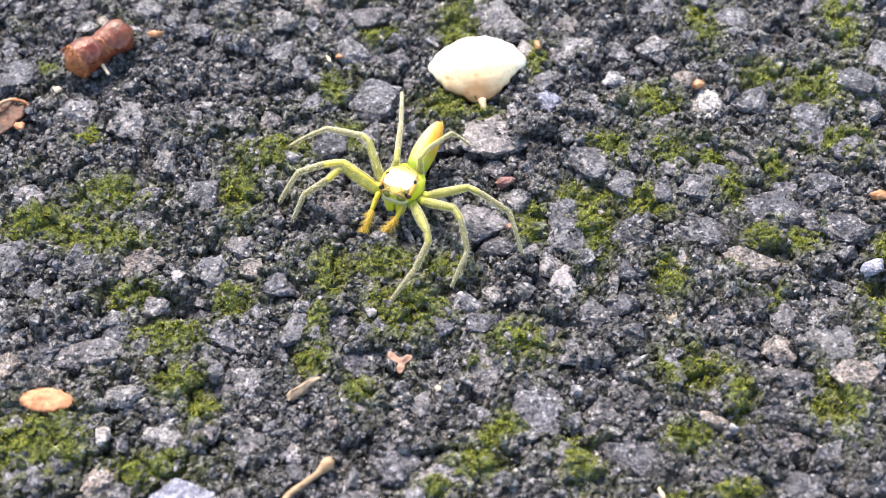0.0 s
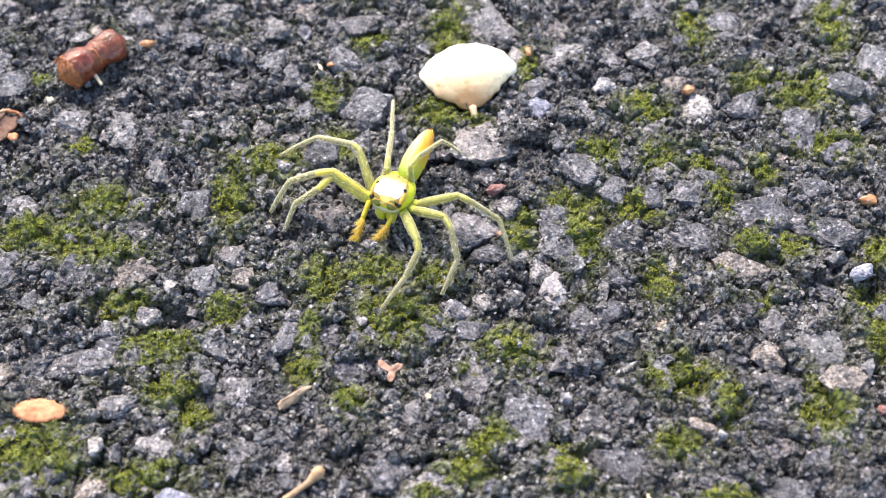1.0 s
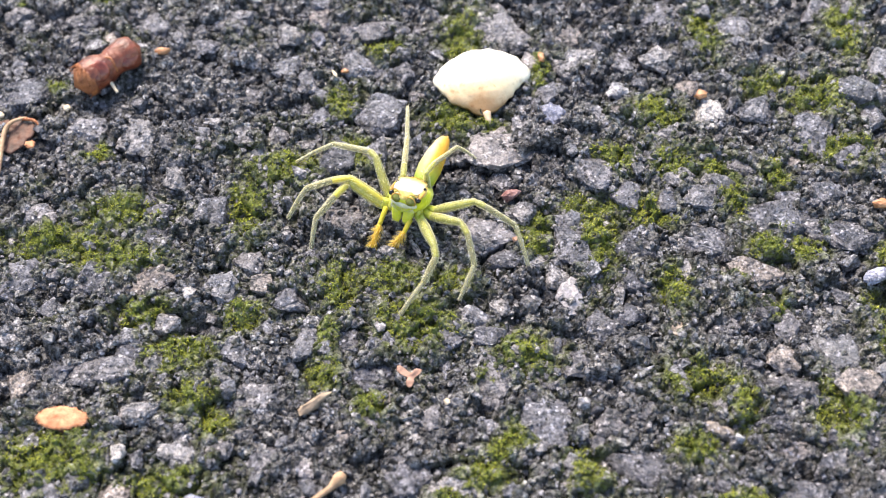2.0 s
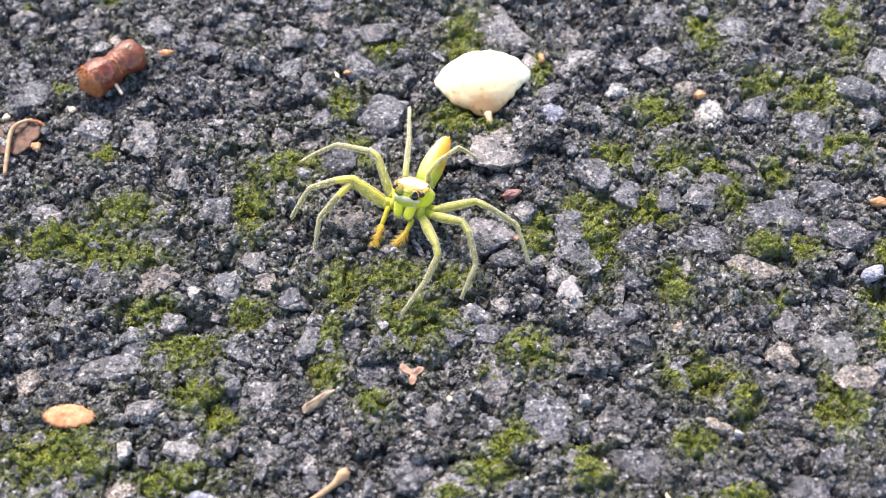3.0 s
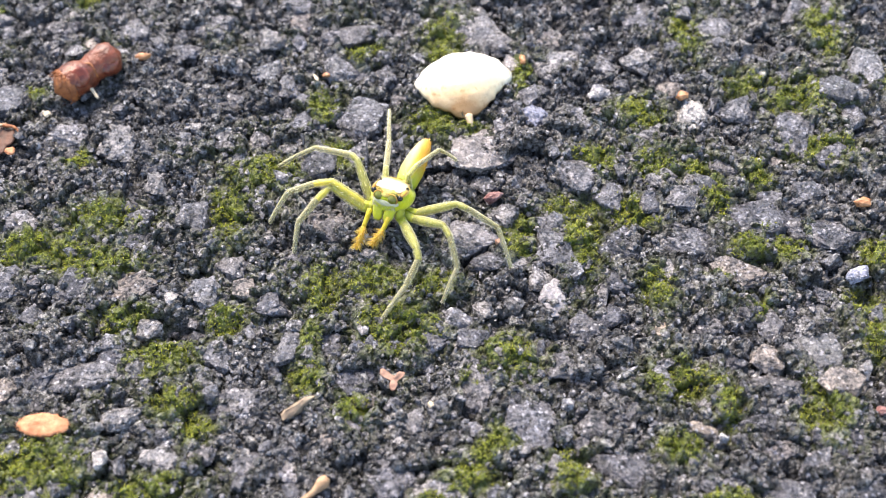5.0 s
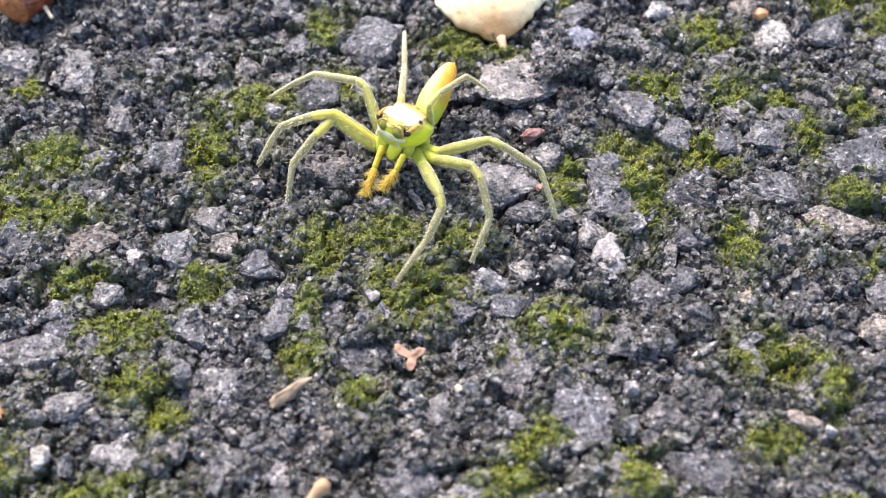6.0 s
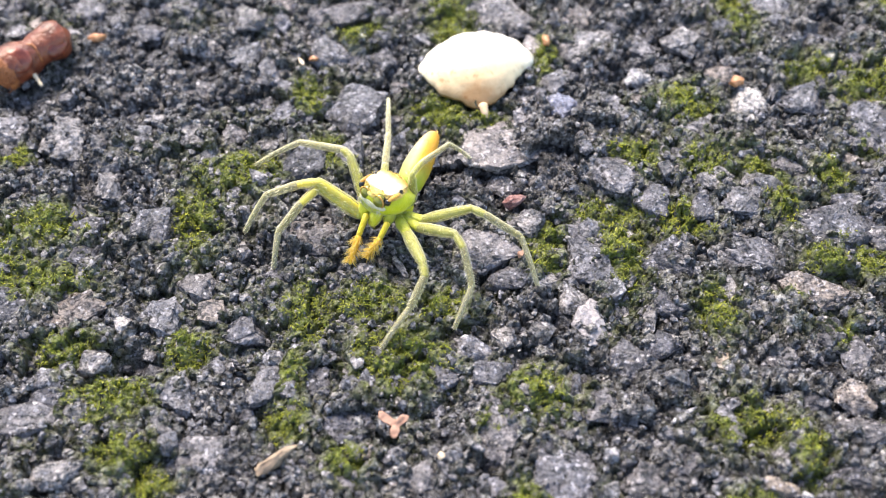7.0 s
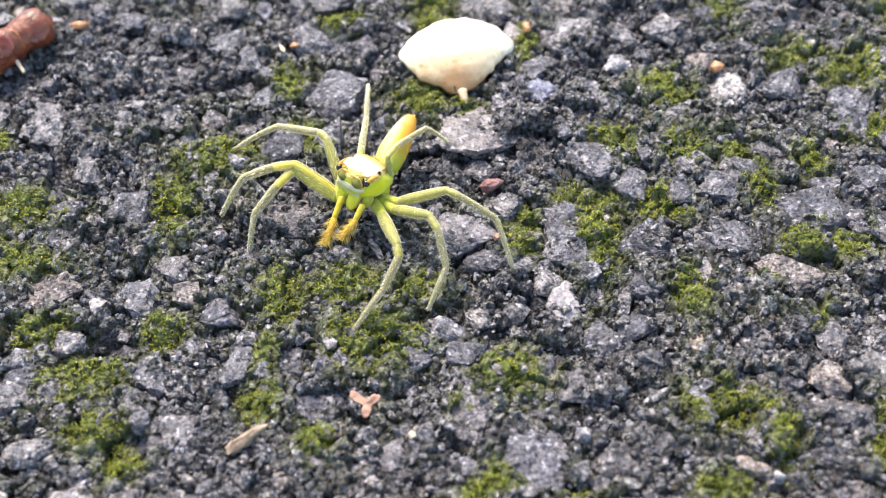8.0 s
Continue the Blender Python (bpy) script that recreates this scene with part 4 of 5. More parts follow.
def make_husk():
    """A chunk of red-brown husk with a waist, a ragged rind and a straw stub."""
    husk = thing("husk_fragment", "red-brown waisted piece of dry plant husk", "plant husk")
    husk.matrix_basis = mmpose(-24.85, 2.4, 0.95, 0, 0, 42) @ Matrix.Diagonal((1.0, 0.92, 0.92, 1))
    bm = bmesh.new()
    tube(bm, [(-1.9, 0, 0), (-1.7, 0, 0), (-1.0, 0.02, 0.05), (-0.3, 0, 0), (0.35, 0, 0.05), (0.9, 0, 0.12), (1.7, 0, 0.15), (2.15, 0, 0.1), (2.35, 0, 0.1)],
         [0.95, 1.2, 1.3, 1.22, 1.02, 1.12, 1.28, 1.15, 0.8], 24, 3)
    for v in bm.verts:
        v.co += v.co.normalized() * 0.12 * noise.noise(v.co * 1.7)
    part("body", bm, BROWN, husk)
    bm = bmesh.new()
    rnd = random.Random(8)
    tube(bm, [(-1.95, 0, 0), (-1.8, 0, 0), (-1.6, 0, 0), (-1.45, 0, 0)], [1.05, 1.24, 1.3, 1.22], 24, 2)
    for v in bm.verts:
        v.co += Vector((1, 0.4, 0.4)) * 0.22 * noise.noise(v.co * 3.1)
    for _ in range(260):
        a, x = rnd.uniform(0, 6.28), rnd.uniform(-2.0, -1.3)
        p = Vector((x, 1.2 * math.cos(a), 1.2 * math.sin(a)))
        spike(bm, p, p * 1.02 + Vector((rnd.uniform(-0.35, 0.05), 0.16 * math.cos(a), 0.16 * math.sin(a))), 0.03)
    part("rind", bm, RIND, husk, "ragged orange rind")
    for x, y, z, r, name in ((-0.85, -0.62, 0.68, 0.82, "dish"), (1.35, -0.7, 0.55, 0.85, "dish")):
        bm = bmesh.new()
        ball(bm, 0, 0, 0, r, r, 0.42, 24, 10)
        for v in bm.verts:
            v.co.z += 0.12 * noise.noise(v.co * 2.0)
        dish = part(name, bm, HUSK_DISH, husk, "glossy dark-red dished face")
        dish.matrix_basis = mmpose(x, y, z, 40, -18, 0)
    bm = bmesh.new()
    tube(bm, [(-0.15, 0, 1.0), (0.3, -0.35, 1.0), (0.32, -0.8, 0.65), (0.3, -1.05, 0.1)], [0.09, 0.11, 0.1, 0.06], 7)
    part("seam", bm, RIND, husk, "pale orange seam")
    bm = bmesh.new()
    tube(bm, [(-0.4, -1.0, -0.35), (-0.5, -1.6, -0.5), (-0.55, -2.1, -0.6)], [0.14, 0.12, 0.1], 7)
    part("stub", bm, PITH, husk, "pale straw stub")


def make_flake():
    flake = thing("bark_flake", "orange oval flake of bark with fuzzy edge", "bark flake")
    flake.matrix_basis = mmpose(-23.4, -24.2, 0.62, 6, 0, -3)
    bm = bmesh.new()
    sides, rings = 44, 5
    rnd = random.Random(3)
    edge = [1 + rnd.uniform(-0.06, 0.06) for _ in range(sides)]
    tops, lows = [], []
    for r in range(1, rings + 1):
        q = r / rings
        for rows, z in ((tops, 0.10 * (1 - q * q) + 0.04), (lows, -0.3 * (1 - q * q) - 0.04)):
            rows.append([bm.verts.new((1.45 * q * (1 + (edge[s] - 1) * q) * math.copysign(abs(math.cos(2 * math.pi * s / sides)) ** 1.15, math.cos(2 * math.pi * s / sides)),
                                       0.68 * q * (1 + (edge[s] - 1) * q) * math.sin(2 * math.pi * s / sides), z + 0.09 * noise.noise(Vector((4.2 * q * math.cos(2 * math.pi * s / sides), 3.1 * q * math.sin(2 * math.pi * s / sides), 7.0))))) for s in range(sides)])
    for rows, z in ((tops, 0.14), (lows, -0.34)):
        hub = bm.verts.new((0, 0, z))
        for s in range(sides):
            bm.faces.new((hub, rows[0][s], rows[0][(s + 1) % sides]))
        for one, two in zip(rows, rows[1:]):
            for s in range(sides):
                bm.faces.new((one[s], one[(s + 1) % sides], two[(s + 1) % sides], two[s]))
    for s in range(sides):
        bm.faces.new((tops[-1][s], tops[-1][(s + 1) % sides], lows[-1][(s + 1) % sides], lows[-1][s]))
    part("blade", bm, ORANGE, flake)
    bm = bmesh.new()
    ball(bm, 0.05, -0.16, -0.38, 1.12, 0.64, 0.36, 28, 10)
    part("underside", bm, UNDER, flake, "dark brown underside")
    bm = bmesh.new()
    for k in range(150):
        a = rnd.uniform(0, 6.28)
        p = Vector((1.44 * math.cos(a), 0.67 * math.sin(a), rnd.uniform(-0.06, 0.06)))
        spike(bm, p * 0.97, p * rnd.uniform(1.05, 1.16) + Vector((0, 0, rnd.uniform(-0.08, 0.12))), 0.025)
    part("fringe", bm, ORANGE, flake, "fine orange fibres")


def make_twig():
    bm = bmesh.new()
    pts = [(-7.5, -28.1, 0.75), (-7.75, -28.25, 0.75), (-8.2, -28.7, 0.62), (-8.9, -29.2, 0.5), (-9.6, -29.7, 0.35), (-10.2, -30.6, 0.2), (-10.5, -32.0, 0.1), (-10.4, -33.5, 0.05)]
    tube(bm, pts, [0.33, 0.37, 0.17, 0.17, 0.18, 0.18, 0.17, 0.15], 10, 3)
    for v in bm.verts:
        v.co += Vector((1, 0, 0)) * 0.05 * noise.noise(v.co * 2.5)
    return tagged(part("twig", bm, TWIG), "thin tan twig with a knobbed end on the asphalt", "twig")


def make_stem():
    """A thin curled dry stem with a side shoot."""
    stem = thing("dry_stem", "thin tan curled dry stem lying on the asphalt", "dry stem")
    bm = bmesh.new()
    tube(bm, [(-30.83, -6.02, 0.1), (-30.86, -4.97, 0.3), (-30.92, -3.81, 0.45), (-30.9, -2.69, 0.55), (-30.51, -2.04, 0.6), (-29.69, -1.63, 0.5)], [0.13, 0.16, 0.14, 0.16, 0.13, 0.09], 9, 4)
    part("stalk", bm, TWIG, stem)
    bm = bmesh.new()
    tube(bm, [(-30.14, -1.71, 0.5), (-29.17, -1.9, 0.5), (-28.73, -2.3, 0.3)], [0.12, 0.11, 0.06], 8, 3)
    part("shoot", bm, RIND, stem, "short orange-brown side shoot")


def ragged(name, mat, label, category, arms, core, scale, curl, place, seed):
    """A thin ragged sheet with side arms (way, reach, sharpness), curled up from the ground."""
    bm = bmesh.new()
    sides, rings = 48, 6
    layers = []
    for low in (0, 1):
        rows = []
        for r in range(rings + 1):
            row = []
            for k in range(sides):
                a = 2 * math.pi * k / sides
                reach = core + sum(far * max(0, math.cos(a - way)) ** sharp for way, far, sharp in arms)
                reach *= scale * (1 + 0.3 * noise.noise(Vector((3 * math.cos(a), 3 * math.sin(a), seed))))
                q = max(r, 0.02) / rings
                x, y = reach * q * math.cos(a), reach * q * math.sin(a)
                z = curl * (x * x + y * y) + 0.16 * scale * noise.noise(Vector((x * 2.4 / scale, y * 2.4 / scale, seed + 1)))
                row.append(bm.verts.new((x, y, z - (0.07 if low else 0))))
            rows.append(row)
        for one, two in zip(rows, rows[1:]):
            for k in range(sides):
                bm.faces.new((one[k], one[(k + 1) % sides], two[(k + 1) % sides], two[k]))
        bm.faces.new(rows[0])
        layers.append(rows[-1])
    for k in range(sides):
        bm.faces.new((layers[0][k], layers[0][(k + 1) % sides], layers[1][(k + 1) % sides], layers[1][k]))
    ob = tagged(part(name, bm, mat), label, category)
    ob.matrix_basis = place
    return ob


def grain(name, x, y, z, w, l, h, turn, mat, label, category, seed, tilt=0):
    bm = rock_bm(seed, 16, 1, 0.8)
    bmesh.ops.scale(bm, vec=(w, l, h), verts=bm.verts[:])
    ob = tagged(part(name, bm, mat), label, category, "scattered " + name.replace("_", " ") + "s")
    ob.matrix_basis = mmpose(x, y, z, tilt, 0, turn)
    return ob


make_shell()
make_husk()
make_flake()
make_twig()
make_stem()
ragged("bark_scrap", PINK, "thin ragged pinkish-tan scrap of bark on asphalt", "bark flake", ((0.7, 0.55, 8), (2.7, 0.95, 12), (4.7, 0.55, 6)), 0.24, 0.85, 0.12, mmpose(-3.9, -21.8, 0.38, 14, 0, -8), 3)
ragged("dead_leaf", LEAF, "wet red-brown scrap of dead leaf on asphalt", "leaf", ((0.2, 0.4, 3), (2.2, 0.5, 3), (4.0, 0.5, 4)), 1.0, 1.1, 0.05, mmpose(-30.5, -2.9, 0.12, 4, -3, 20), 11)
grain("red_chip", 2.35, -8.45, -0.16, 1.6, 0.65, 0.8, 24, RED, "reddish brick-coloured chip beside grey stones", "stone chip", 71)
grain("amber_grain", 15.3, -0.75, 0.45, 1.0, 0.8, 0.8, 20, AMBER, "orange-brown grain at the moss edge", "grain", 42)
grain("amber_grain", 4.9, 3.0, 0.4, 0.55, 0.9, 0.6, 5, AMBER, "small orange grain beside the shell", "grain", 43)
grain("amber_grain", -21.4, 4.4, 0.4, 1.1, 0.7, 0.6, 10, AMBER, "orange grain near the husk", "grain", 44)
grain("amber_grain", 25.4, -10.1, 0.35, 1.4, 0.7, 0.6, 0, AMBER, "brown-orange grain in dark asphalt", "grain", 45)
grain("pink_grain", 2.5, -12.3, 0.3, 0.55, 0.45, 0.45, 0, PINK, "small pinkish grain on a grey stone", "grain", 46)
grain("pink_grain", -1.85, -23.4, 0.25, 0.45, 0.4, 0.4, 0, PITH, "small cream grain in the asphalt", "grain", 47)
grain("straw_bit", 9.9, -29.8, 0.25, 0.35, 0.9, 0.3, 15, PITH, "pale straw bit in moss", "straw", 48)
grain("red_chip", 23.3, -24.5, 0.0, 0.7, 0.7, 0.6, 0, RED, "red-brown chip set in dark asphalt", "stone chip", 49)
grain("wood_chip", -9.4, -23.4, 0.35, 2.4, 0.75, 0.7, 38, TAN, "tan weathered wood chip on the asphalt", "wood chip", 58, 20)
grain("quartz_splinter", 9.3, -21.75, 0.25, 2.0, 0.35, 0.3, 33, STONE["w"], "white quartz splinter on the asphalt", "stone chip", 52)
focus_mark = grain("quartz_splinter", -3.7, -12.65, 0.05, 0.5, 1.7, 0.4, 28, STONE["l"], "pale grey stone splinter", "stone chip", 53)
grain("cream_grain", -27.25, -0.6, 0.25, 0.5, 0.45, 0.4, 0, PITH, "small cream grain near the husk", "grain", 54)
grain("cream_grain", -31.6, -1.2, 0.3, 0.6, 0.5, 0.35, 15, PITH, "cream grain beside the dry stem", "grain", 60)
grain("leaf_speck", -29.1, -3.8, 0.3, 0.8, 0.7, 0.35, 15, ORANGE, "yellowish flat speck of dry leaf", "grain", 61)
grain("straw_bit", -9.3, 2.0, 0.3, 0.25, 0.8, 0.2, 30, PITH, "tiny pale straw bit", "straw", 55)
grain("amber_grain", -8.6, 2.2, 0.3, 0.6, 0.4, 0.35, 0, AMBER, "small orange-brown grain between stones", "grain", 56)

# ---- spider ----
SPIDER_AT = (-3.75, -10.05, 0.0)
SPIDER_TURN = 157
TO_BODY = pose(*SPIDER_AT, 0, 0, SPIDER_TURN).inverted()


def body(p):
    """A place in the world, in millimetres, in the spider's own space."""
    return TO_BODY @ Vector(p)


HEAD_AT = (0.16, 0.12, 2.1)
spider = thing("jumping_spider", "translucent lime-green jumping spider with white crown standing on asphalt", "spider")
spider.matrix_basis = mmpose(*SPIDER_AT, 0, 0, SPIDER_TURN)


def make_head():
    bm = bmesh.new()
    ball(bm, 0, 0, 0, 1, 1, 1, 36, 24)
    for v in bm.verts:
        x, y, z = v.co
        x *= 1.22 * (1 - 0.10 * y)
        y = y * 1.45 if y < 0 else min(y * 1.3, 1.12 + 0.05 * y)
        z = z * 0.85 if z < 0 else min(z * 0.9, 0.62 + 0.1 * z)
        if z > 0 and y < -0.1:
            z *= max(0.35, 1 - 0.75 * (-0.1 - y))
        v.co = (x, y, z)
    head = part("head", bm, LIME, spider, "lime-green head and thorax")
    head.matrix_basis = mmpose(*HEAD_AT)
    rnd = random.Random(12)
    bm = bmesh.new()
    ball(bm, 0, 0.10, 0.672, 0.78, 0.70, 0.15, 28, 14)
    for v in bm.verts:
        x, y = v.co.x / 0.76, (v.co.y - 0.10) / 0.72
        k = 1 + 0.22 * (2 * x * y) ** 2
        v.co.x, v.co.y = 0.76 * x * k, 0.10 + 0.72 * y * k
        v.co += Vector((v.co.x, v.co.y - 0.1, 0)) * 0.22 * noise.noise(v.co * 3.3) + Vector((0, 0, 0.05 * noise.noise(v.co * 5)))
    for _ in range(40):
        a, r = rnd.uniform(0, 6.28), math.sqrt(rnd.random())
        p = Vector((0.76 * r * math.cos(a), 0.10 + 0.72 * r * math.sin(a), 0.68 + 0.13 * math.sqrt(1 - r * r)))
        spike(bm, p, p + Vector((rnd.uniform(-0.1, 0.1), 0.12, 0.04)), 0.02)
    part("crown", bm, CROWN, head, "crown of white scales")
    bm = bmesh.new()
    ball(bm, 0, 0.12, 0.50, 1.0, 1.04, 0.30, 28, 12)
    for _ in range(300):
        a, r = rnd.uniform(0, 6.28), rnd.uniform(0.8, 1.0)
        p = Vector((0.98 * r * math.cos(a), 0.12 + 1.02 * r * math.sin(a), 0.51 + 0.28 * math.sqrt(1 - r * r)))
        spike(bm, p, p + Vector((rnd.uniform(-0.08, 0.08), 0.04, 0.12)), 0.018)
    part("crest", bm, CREST, head, "golden scales round the crown")
    bm = bmesh.new()
    ball(bm, 0, 0.90, 0.07, 0.80, 0.32, 0.31, 28, 16)
    for _ in range(160):
        p = Vector((rnd.uniform(-0.68, 0.68), 1.15, rnd.uniform(-0.20, 0.06)))
        spike(bm, p - Vector((0, 0.08, 0)), p + Vector((0, 0.08, -0.10)), 0.016)
    part("face_band", bm, BAND, head, "white hair below the eyes")
    for side in (-1, 1):
        bm = bmesh.new()
        ball(bm, side * 0.86, 0.5, 0.62, 0.12, 0.42, 0.12, 16, 10)
        part("brow", bm, RUST, head, "orange scales round the side eyes")
        for x, y, z, r in ((0.80, 0.86, 0.48, 0.16), (0.84, 0.45, 0.62, 0.05), (0.80, 0.0, 0.62, 0.13)):
            bm = bmesh.new()
            ball(bm, 0, 0, 0, r, r, r, 16, 12)
            eye = part("side_eye", bm, EYE_BLACK, head, "glossy black eye")
            eye.matrix_basis = mmpose(side * x, y, z)
        bm = bmesh.new()
        jaw = ball(bm, 0, 0, 0, 1, 1, 1, 20, 14)
        for v in jaw:
            c = [math.copysign(abs(k) ** 0.7, k) for k in v.co]
            v.co = (side * (0.33 + 0.05 * c[2]) + 0.30 * c[0] * (1 + 0.10 * c[2]), 0.98 + 0.26 * c[1] - 0.10 * c[2], -0.62 + 0.52 * c[2])
        for _ in range(50):
            p = Vector((side * 0.33 + rnd.uniform(-0.22, 0.22), 1.14, -1.08))
            spike(bm, p, p + Vector((0, 0.04, -0.16)), 0.012)
        part("jaw", bm, JAW, head, "pale yellow-green jaw")
        bm = bmesh.new()
        ball(bm, side * 0.80, 0.55, -0.62, 0.24, 0.34, 0.40, 16, 12)
        part("mouth_lobe", bm, COXA, head, "clear green lobe beside the jaw")
        bm = bmesh.new()
        ball(bm, 0, 0, 0, 0.35, 0.35, 0.35, 24, 18)
        eye = part("main_eye", bm, EYE_GREEN, head, "large glassy olive-green eye")
        eye.matrix_basis = mmpose(side * 0.385, 0.87, 0.34)
        bm = bmesh.new()
        tube(bm, [(side * 0.385 + 0.32 * math.cos(a), 1.03, 0.34 + 0.32 * math.sin(a)) for a in [k * math.pi / 9 for k in range(19)]], [0.04] * 19, 8, 1)
        part("eye_rim", bm, RUST, head, "rust-gold rim of the eye")
    return head


def make_pupil(head, side):
    """The dark retina, a cap that turns over the eye."""
    bm = bmesh.new()
    bmesh.ops.create_uvsphere(bm, u_segments=24, v_segments=18, radius=0.36)
    bmesh.ops.rotate(bm, verts=bm.verts[:], cent=(0, 0, 0), matrix=Matrix.Rotation(radians(90), 3, "X"))
    gone = [v for v in bm.verts if v.co.y < 0.36 * 0.5]
    bmesh.ops.delete(bm, geom=gone, context="VERTS")
    pupil = part("pupil", bm, EYE_BLACK, head, "black retina")
    pupil.matrix_basis = mmpose(side * 0.385, 0.87, 0.34)
    return pupil


def make_abdomen():
    pts = [(-3.35, -9.4, 1.9), (-3.1, -8.9, 2.05), (-2.75, -8.1, 2.2), (-2.4, -7.3, 2.3), (-2.1, -6.6, 2.35), (-1.85, -6.05, 2.35), (-1.75, -5.8, 2.33)]
    bm = bmesh.new()
    tube(bm, [body(p) for p in pts], [0.38, 0.68, 0.76, 0.69, 0.56, 0.40, 0.25], 20, 4)
    rnd = random.Random(2)
    for a, b, r in zip(pts[2:], pts[3:], (0.76, 0.64, 0.45, 0.28)):
        hairy(bm, body(a), body(b), r, 60, 0.2, rnd, 0.9, 0.011)
    part("abdomen", bm, ABDOMEN, spider, "slender abdomen, green to orange")
    bm = bmesh.new()
    for dx in (-0.08, 0.08):
        tube(bm, [body((-1.75 + dx, -5.85, 2.33)), body((-1.66 + dx, -5.6, 2.32))], [0.1, 0.05], 8, 2)
    part("spinneret", bm, PALP, spider, "short orange spinnerets")
    bm = bmesh.new()
    ball(bm, 0, -0.15, 1.4, 0.78, 0.85, 0.38, 24, 12)
    part("sternum", bm, LIME, spider, "green underside")


def sleeve(name, points, radii, skin, flesh, parent, label=""):
    """Two thin clear layers of skin round a darker core."""
    bm = bmesh.new()
    tube(bm, points, [r * 0.68 for r in radii], 12, 4)
    inner = len(bm.faces)
    tube(bm, points, [r * 0.87 for r in radii], 14, 4)
    tube(bm, points, radii, 14, 4)
    ob = part(name, bm, flesh, parent, label)
    ob.data.materials.append(skin)
    for f in ob.data.polygons[inner:]:
        f.material_index = 1
    return ob


def make_leg(pts, thick, seed, flesh=FEMUR):
    """Upper leg with its hip, and the lower leg and foot as parts that turn about the knee."""
    p = [body(q) for q in pts]
    rnd = random.Random(seed)
    hip = p[0].lerp(Vector((0, 0.1, 1.3)), 0.6)
    start = p[0].lerp(p[1], 0.16)
    leg = sleeve("leg", [p[0].lerp(p[1], 0.10), start, p[0].lerp(p[1], 0.4), p[0].lerp(p[1], 0.72), p[0].lerp(p[1], 0.97), p[1].lerp(p[2], 0.12), p[1].lerp(p[2], 0.5), p[2]],
                 [k * thick for k in (0.24, 0.28, 0.345, 0.31, 0.245, 0.205, 0.25, 0.22)], CUTICLE, flesh, spider)
    bm = bmesh.new()
    tube(bm, [hip, hip.lerp(start, 0.35), hip.lerp(start, 0.7), start], [k * thick for k in (0.26, 0.36, 0.29, 0.27)], 16, 4)
    part("hip", bm, COXA, leg, "clear green hip joint")
    bm = bmesh.new()
    hairy(bm, p[0].lerp(p[1], 0.3), p[1], 0.3 * thick, 14, 0.34, rnd, 1.0, 0.014)
    hairy(bm, p[0].lerp(p[1], 0.15), p[1], 0.31 * thick, 90, 0.14, rnd, 1.2, 0.006)
    hairy(bm, p[1], p[2], 0.24 * thick, 40, 0.12, rnd, 1.2, 0.006)
    tagged(part("bristles", bm, FUZZ, leg, "fine pale leg bristles"), kind="stuff")
    knee = p[2]
    a, b = p[3] - knee, p[4] - knee
    bow = a.lerp(b, 0.5) + Vector((0, 0, 0.12))
    shank = sleeve("shank", [knee * 0, a * 0.12, a * 0.5, a * 0.9, a], [k * thick for k in (0.195, 0.23, 0.22, 0.19, 0.165)], PALE_CUTICLE, SHANK, leg, "pale hairy lower leg")
    foot = sleeve("foot", [a, a.lerp(bow, 0.2), bow, bow.lerp(b, 0.9), b], [k * thick for k in (0.16, 0.178, 0.15, 0.135, 0.09)], PALE_CUTICLE, FOOT, leg, "pale translucent foot")
    bm = bmesh.new()
    hairy(bm, a * 0.05, a, 0.2 * thick, 30, 0.30, rnd, 1.0, 0.012)
    hairy(bm, bow, b, 0.13 * thick, 30, 0.2, rnd)
    hairy(bm, knee * 0, a, 0.205 * thick, 130, 0.13, rnd, 1.2, 0.006)
    hairy(bm, a, bow, 0.155 * thick, 90, 0.11, rnd, 1.2, 0.006)
    hairy(bm, bow, b, 0.12 * thick, 90, 0.11, rnd, 1.2, 0.006)
    hairs = tagged(part("bristles", bm, FUZZ, leg, "fine pale leg bristles"), kind="stuff")
    for o in (shank, foot, hairs):
        o.matrix_basis = Matrix.Translation(knee * MM)
    return (shank, foot, hairs), knee, p[4]


def make_palp(pts, seed):
    p = [body(q) for q in pts]
    rnd = random.Random(seed)
    bm = bmesh.new()
    tube(bm, [p[0], p[1]], [0.17, 0.14], 10, 3)
    palp = part("palp", bm, PALP_SKIN, spider, "yellow palp")
    bm = bmesh.new()
    tube(bm, [p[1] * 0, (p[2] - p[1]) * 0.5, p[2] - p[1]], [0.14, 0.18, 0.1], 10, 3)
    hairy(bm, p[1] * 0, (p[2] - p[1]) * 0.95, 0.15, 150, 0.5, rnd, 1.1, 0.02)
    brush = part("brush", bm, PALP, palp, "orange hair brush")
    brush.matrix_basis = Matrix.Translation(p[1] * MM)
    return palp


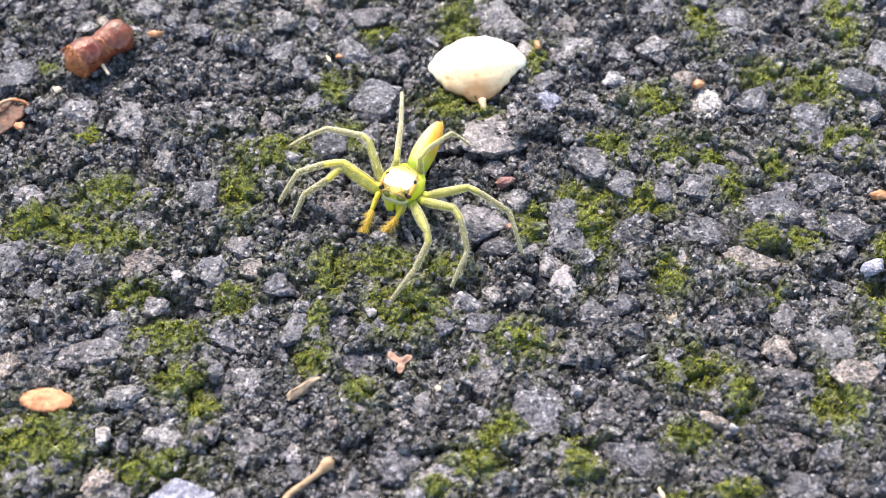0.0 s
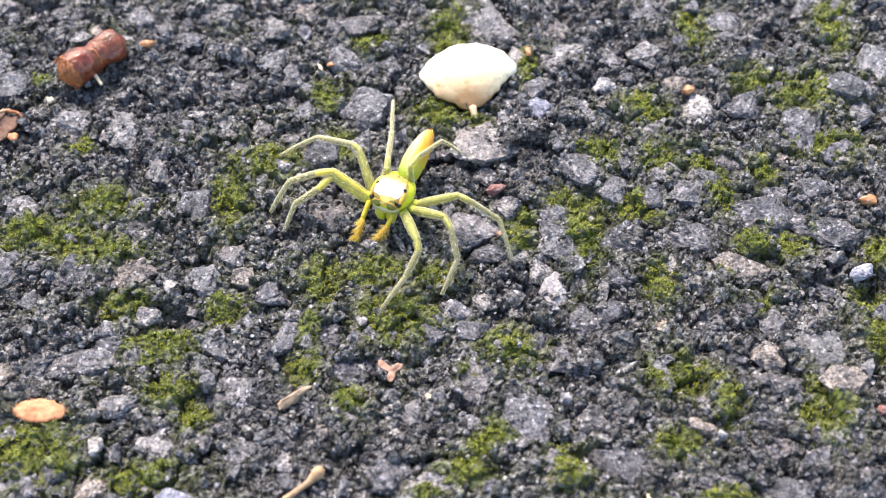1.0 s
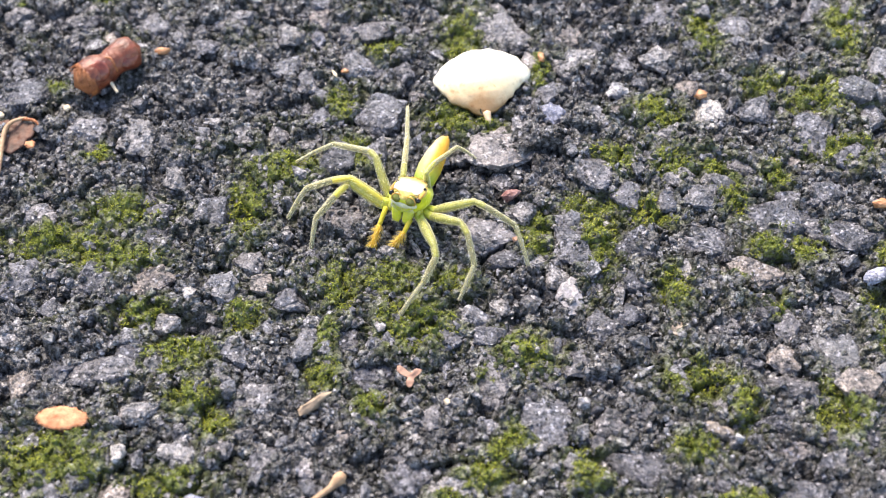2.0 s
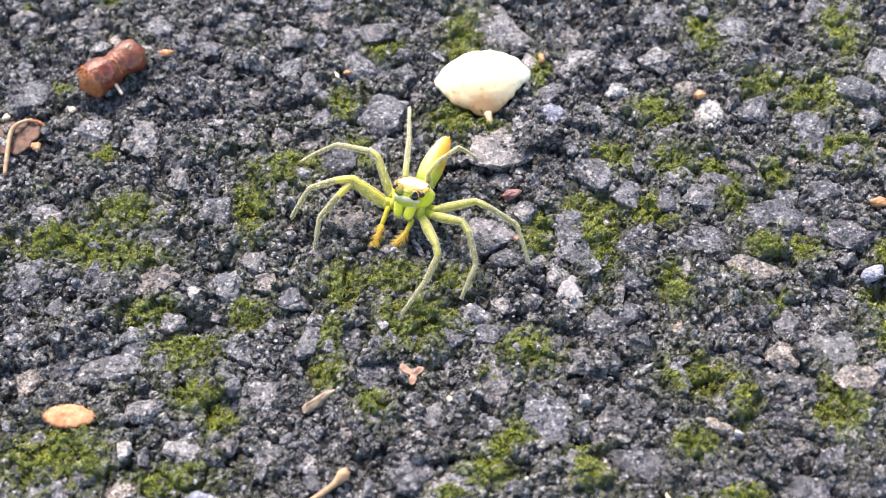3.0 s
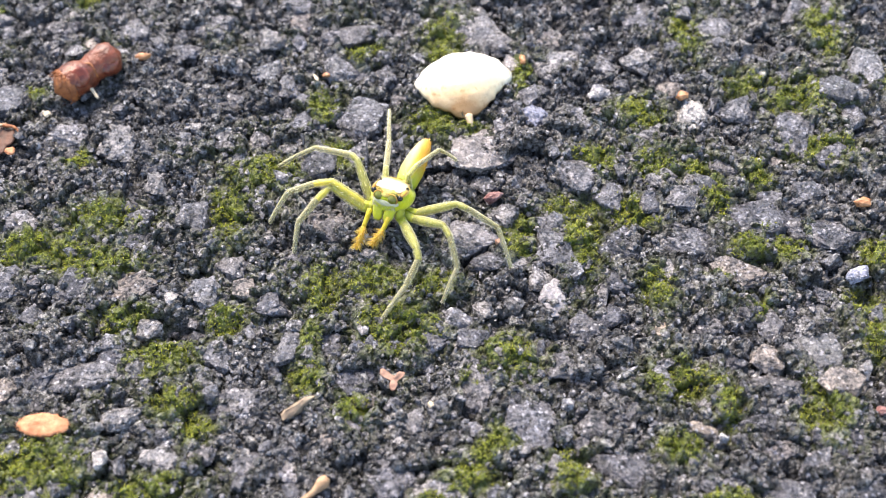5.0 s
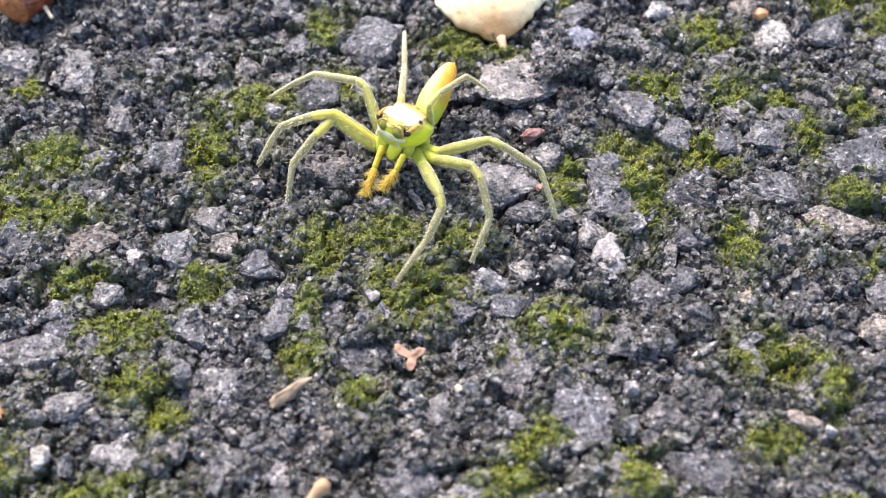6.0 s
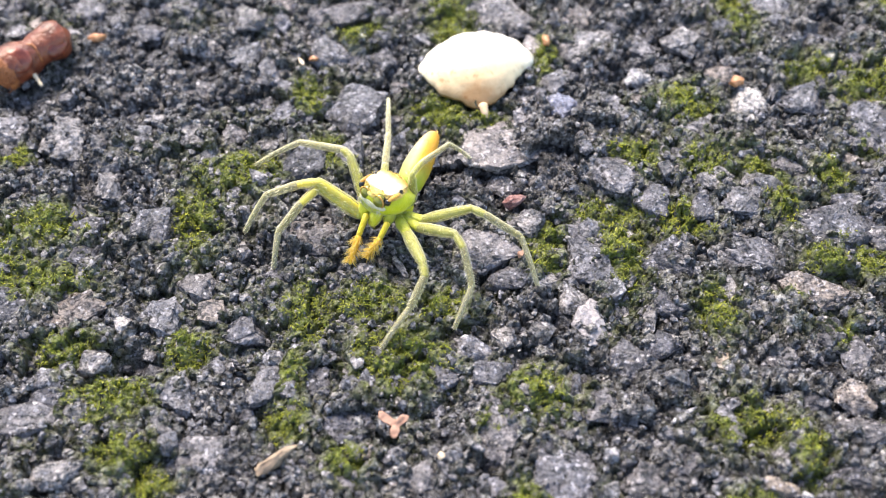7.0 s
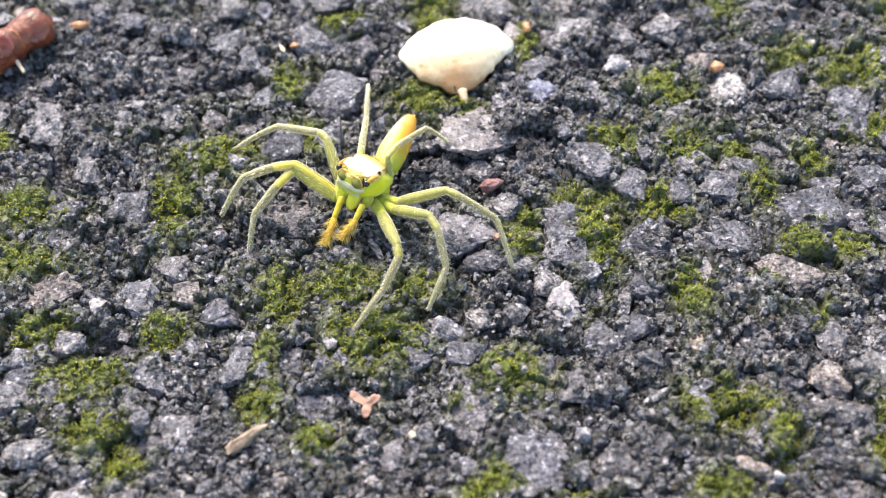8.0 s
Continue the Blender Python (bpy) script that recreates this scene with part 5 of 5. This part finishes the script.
head = make_head()
head.scale = (1.1, 1.1, 1.1)
pupils = {side: make_pupil(head, side) for side in (-1, 1)}
make_abdomen()
make_leg([(-5.3, -10.4, 1.5), (-7.62, -9.36, 3.0), (-8.68, -9.43, 2.9), (-10.38, -9.29, 2.0), (-11.71, -10.17, 0.1)], 1.0, 1, GOLD)
swung = make_leg([(-5.4, -10.54, 1.4), (-7.67, -9.48, 2.7), (-8.51, -10.33, 2.5), (-9.76, -11.15, 1.3), (-10.07, -12.59, 0.1)], 1.0, 2, GOLD)
make_leg([(-5.2, -10.16, 1.6), (-6.07, -7.67, 2.9), (-6.44, -7.19, 2.9), (-8.85, -5.77, 2.0), (-11.55, -5.72, 0.1)], 0.92, 3)
make_leg([(-4.56, -9.2, 1.5), (-4.36, -9.03, 2.7), (-4.31, -7.95, 2.5), (-4.2, -4.86, 1.4), (-4.26, -1.03, 0.1)], 0.85, 4)
make_leg([(-2.9, -9.72, 1.5), (-2.92, -9.26, 3.2), (-2.43, -8.41, 3.1), (-0.99, -6.21, 2.0), (0.33, -5.79, 0.1)], 0.7, 5)
make_leg([(-2.9, -10.93, 1.5), (-0.02, -11.22, 2.8), (0.6, -11.6, 2.8), (2.43, -12.25, 1.7), (3.27, -14.61, 0.1)], 0.9, 6)
make_leg([(-3.0, -11.2, 1.5), (-0.88, -12.47, 2.4), (-0.48, -13.27, 2.3), (-0.11, -14.89, 1.3), (-1.06, -16.54, 0.1)], 0.9, 7)
make_leg([(-3.4, -11.3, 1.5), (-2.49, -13.99, 2.2), (-2.39, -14.69, 2.0), (-3.18, -15.99, 1.2), (-4.82, -17.91, 0.1)], 1.0, 8)
palp_one = make_palp([(-5.45, -10.7, 1.7), (-5.87, -11.55, 1.1), (-6.35, -12.75, 0.4)], 9)
palp_two = make_palp([(-3.95, -11.6, 1.6), (-4.34, -12.13, 1.1), (-5.1, -12.8, 0.4)], 10)


cam.data.dof.use_dof, cam.data.dof.focus_object, cam.data.dof.aperture_fstop = True, focus_mark, 50


def motions():
    # the head nods up towards the lens and down again, with a slight turn
    nods = [(0, -4, 0, -0.7), (0.5, -7, 0, -0.7), (1.0, -6, 0, -0.7), (1.3, 7, 0, -0.4), (1.5, 13, 0, -0.2), (1.7, 14, 0, 0), (2.8, 28, 0, 0.2), (3.0, 31, 0, 0.3), (3.5, 34, 0, 0.3), (3.8, 40, 0, 0.7),
            (4.0, 43, 0, 1), (4.2, 43, 0, 1), (5.3, 16, -6, 0.5), (5.5, 15, -14, 0.8), (6.0, 16, -16, 0.9), (6.5, 16, -16, 0.9), (7.0, 14, -20, 0.9), (7.5, 16, -18, 0.9), (8.0, 17, -16, 0.9)]
    x, y, z = HEAD_AT
    walk(head, [(t, mmpose(x - 0.022 * turn, y - 0.28 * back, z + 0.22 * back, up, 0, turn)) for t, up, turn, back in nods])
    # each retina swings behind its eye
    looks = {-1: [(0, 120), (2.8, 120), (2.9, 80), (3.0, 52), (3.1, 25), (3.2, 5), (3.6, 5), (4.2, 8), (4.7, 80), (5.3, 120), (8, 120)],
             1: [(0, -120), (3.5, -120), (3.7, -95), (3.9, -65), (4.2, -52), (4.7, -90), (5.3, -120), (8, -120)]}
    for side, rows in looks.items():
        walk(pupils[side], [(t, mmpose(side * 0.385, 0.87, 0.34, 0, 0, turn)) for t, turn in rows])
    # the palps draw together as the head turns
    for palp, x, y, z in ((palp_one, -0.2, 0, 0.3), (palp_two, 0.3, -0.05, 0.5)):
        walk(palp, [(t, mmpose(x * k, y * k, z * k)) for t, k in ((0, 0), (4.2, 0), (4.8, 0.5), (5.3, 1), (8, 1))])
    # one front leg steps forward
    lower, knee, end = swung
    steps = [(0, (-10.66, -11.45, 0.1)), (1.0, (-10.65, -11.5, 0.1)), (1.5, (-10.27, -12.26, 0.1)), (2.8, (-10.07, -12.59, 0.1)), (8, (-10.07, -12.59, 0.1))]
    for piece in lower:
        walk(piece, [(t, Matrix.Translation(knee * MM) @ (end - knee).rotation_difference(body(to) - knee).to_matrix().to_4x4()) for t, to in steps])


motions()
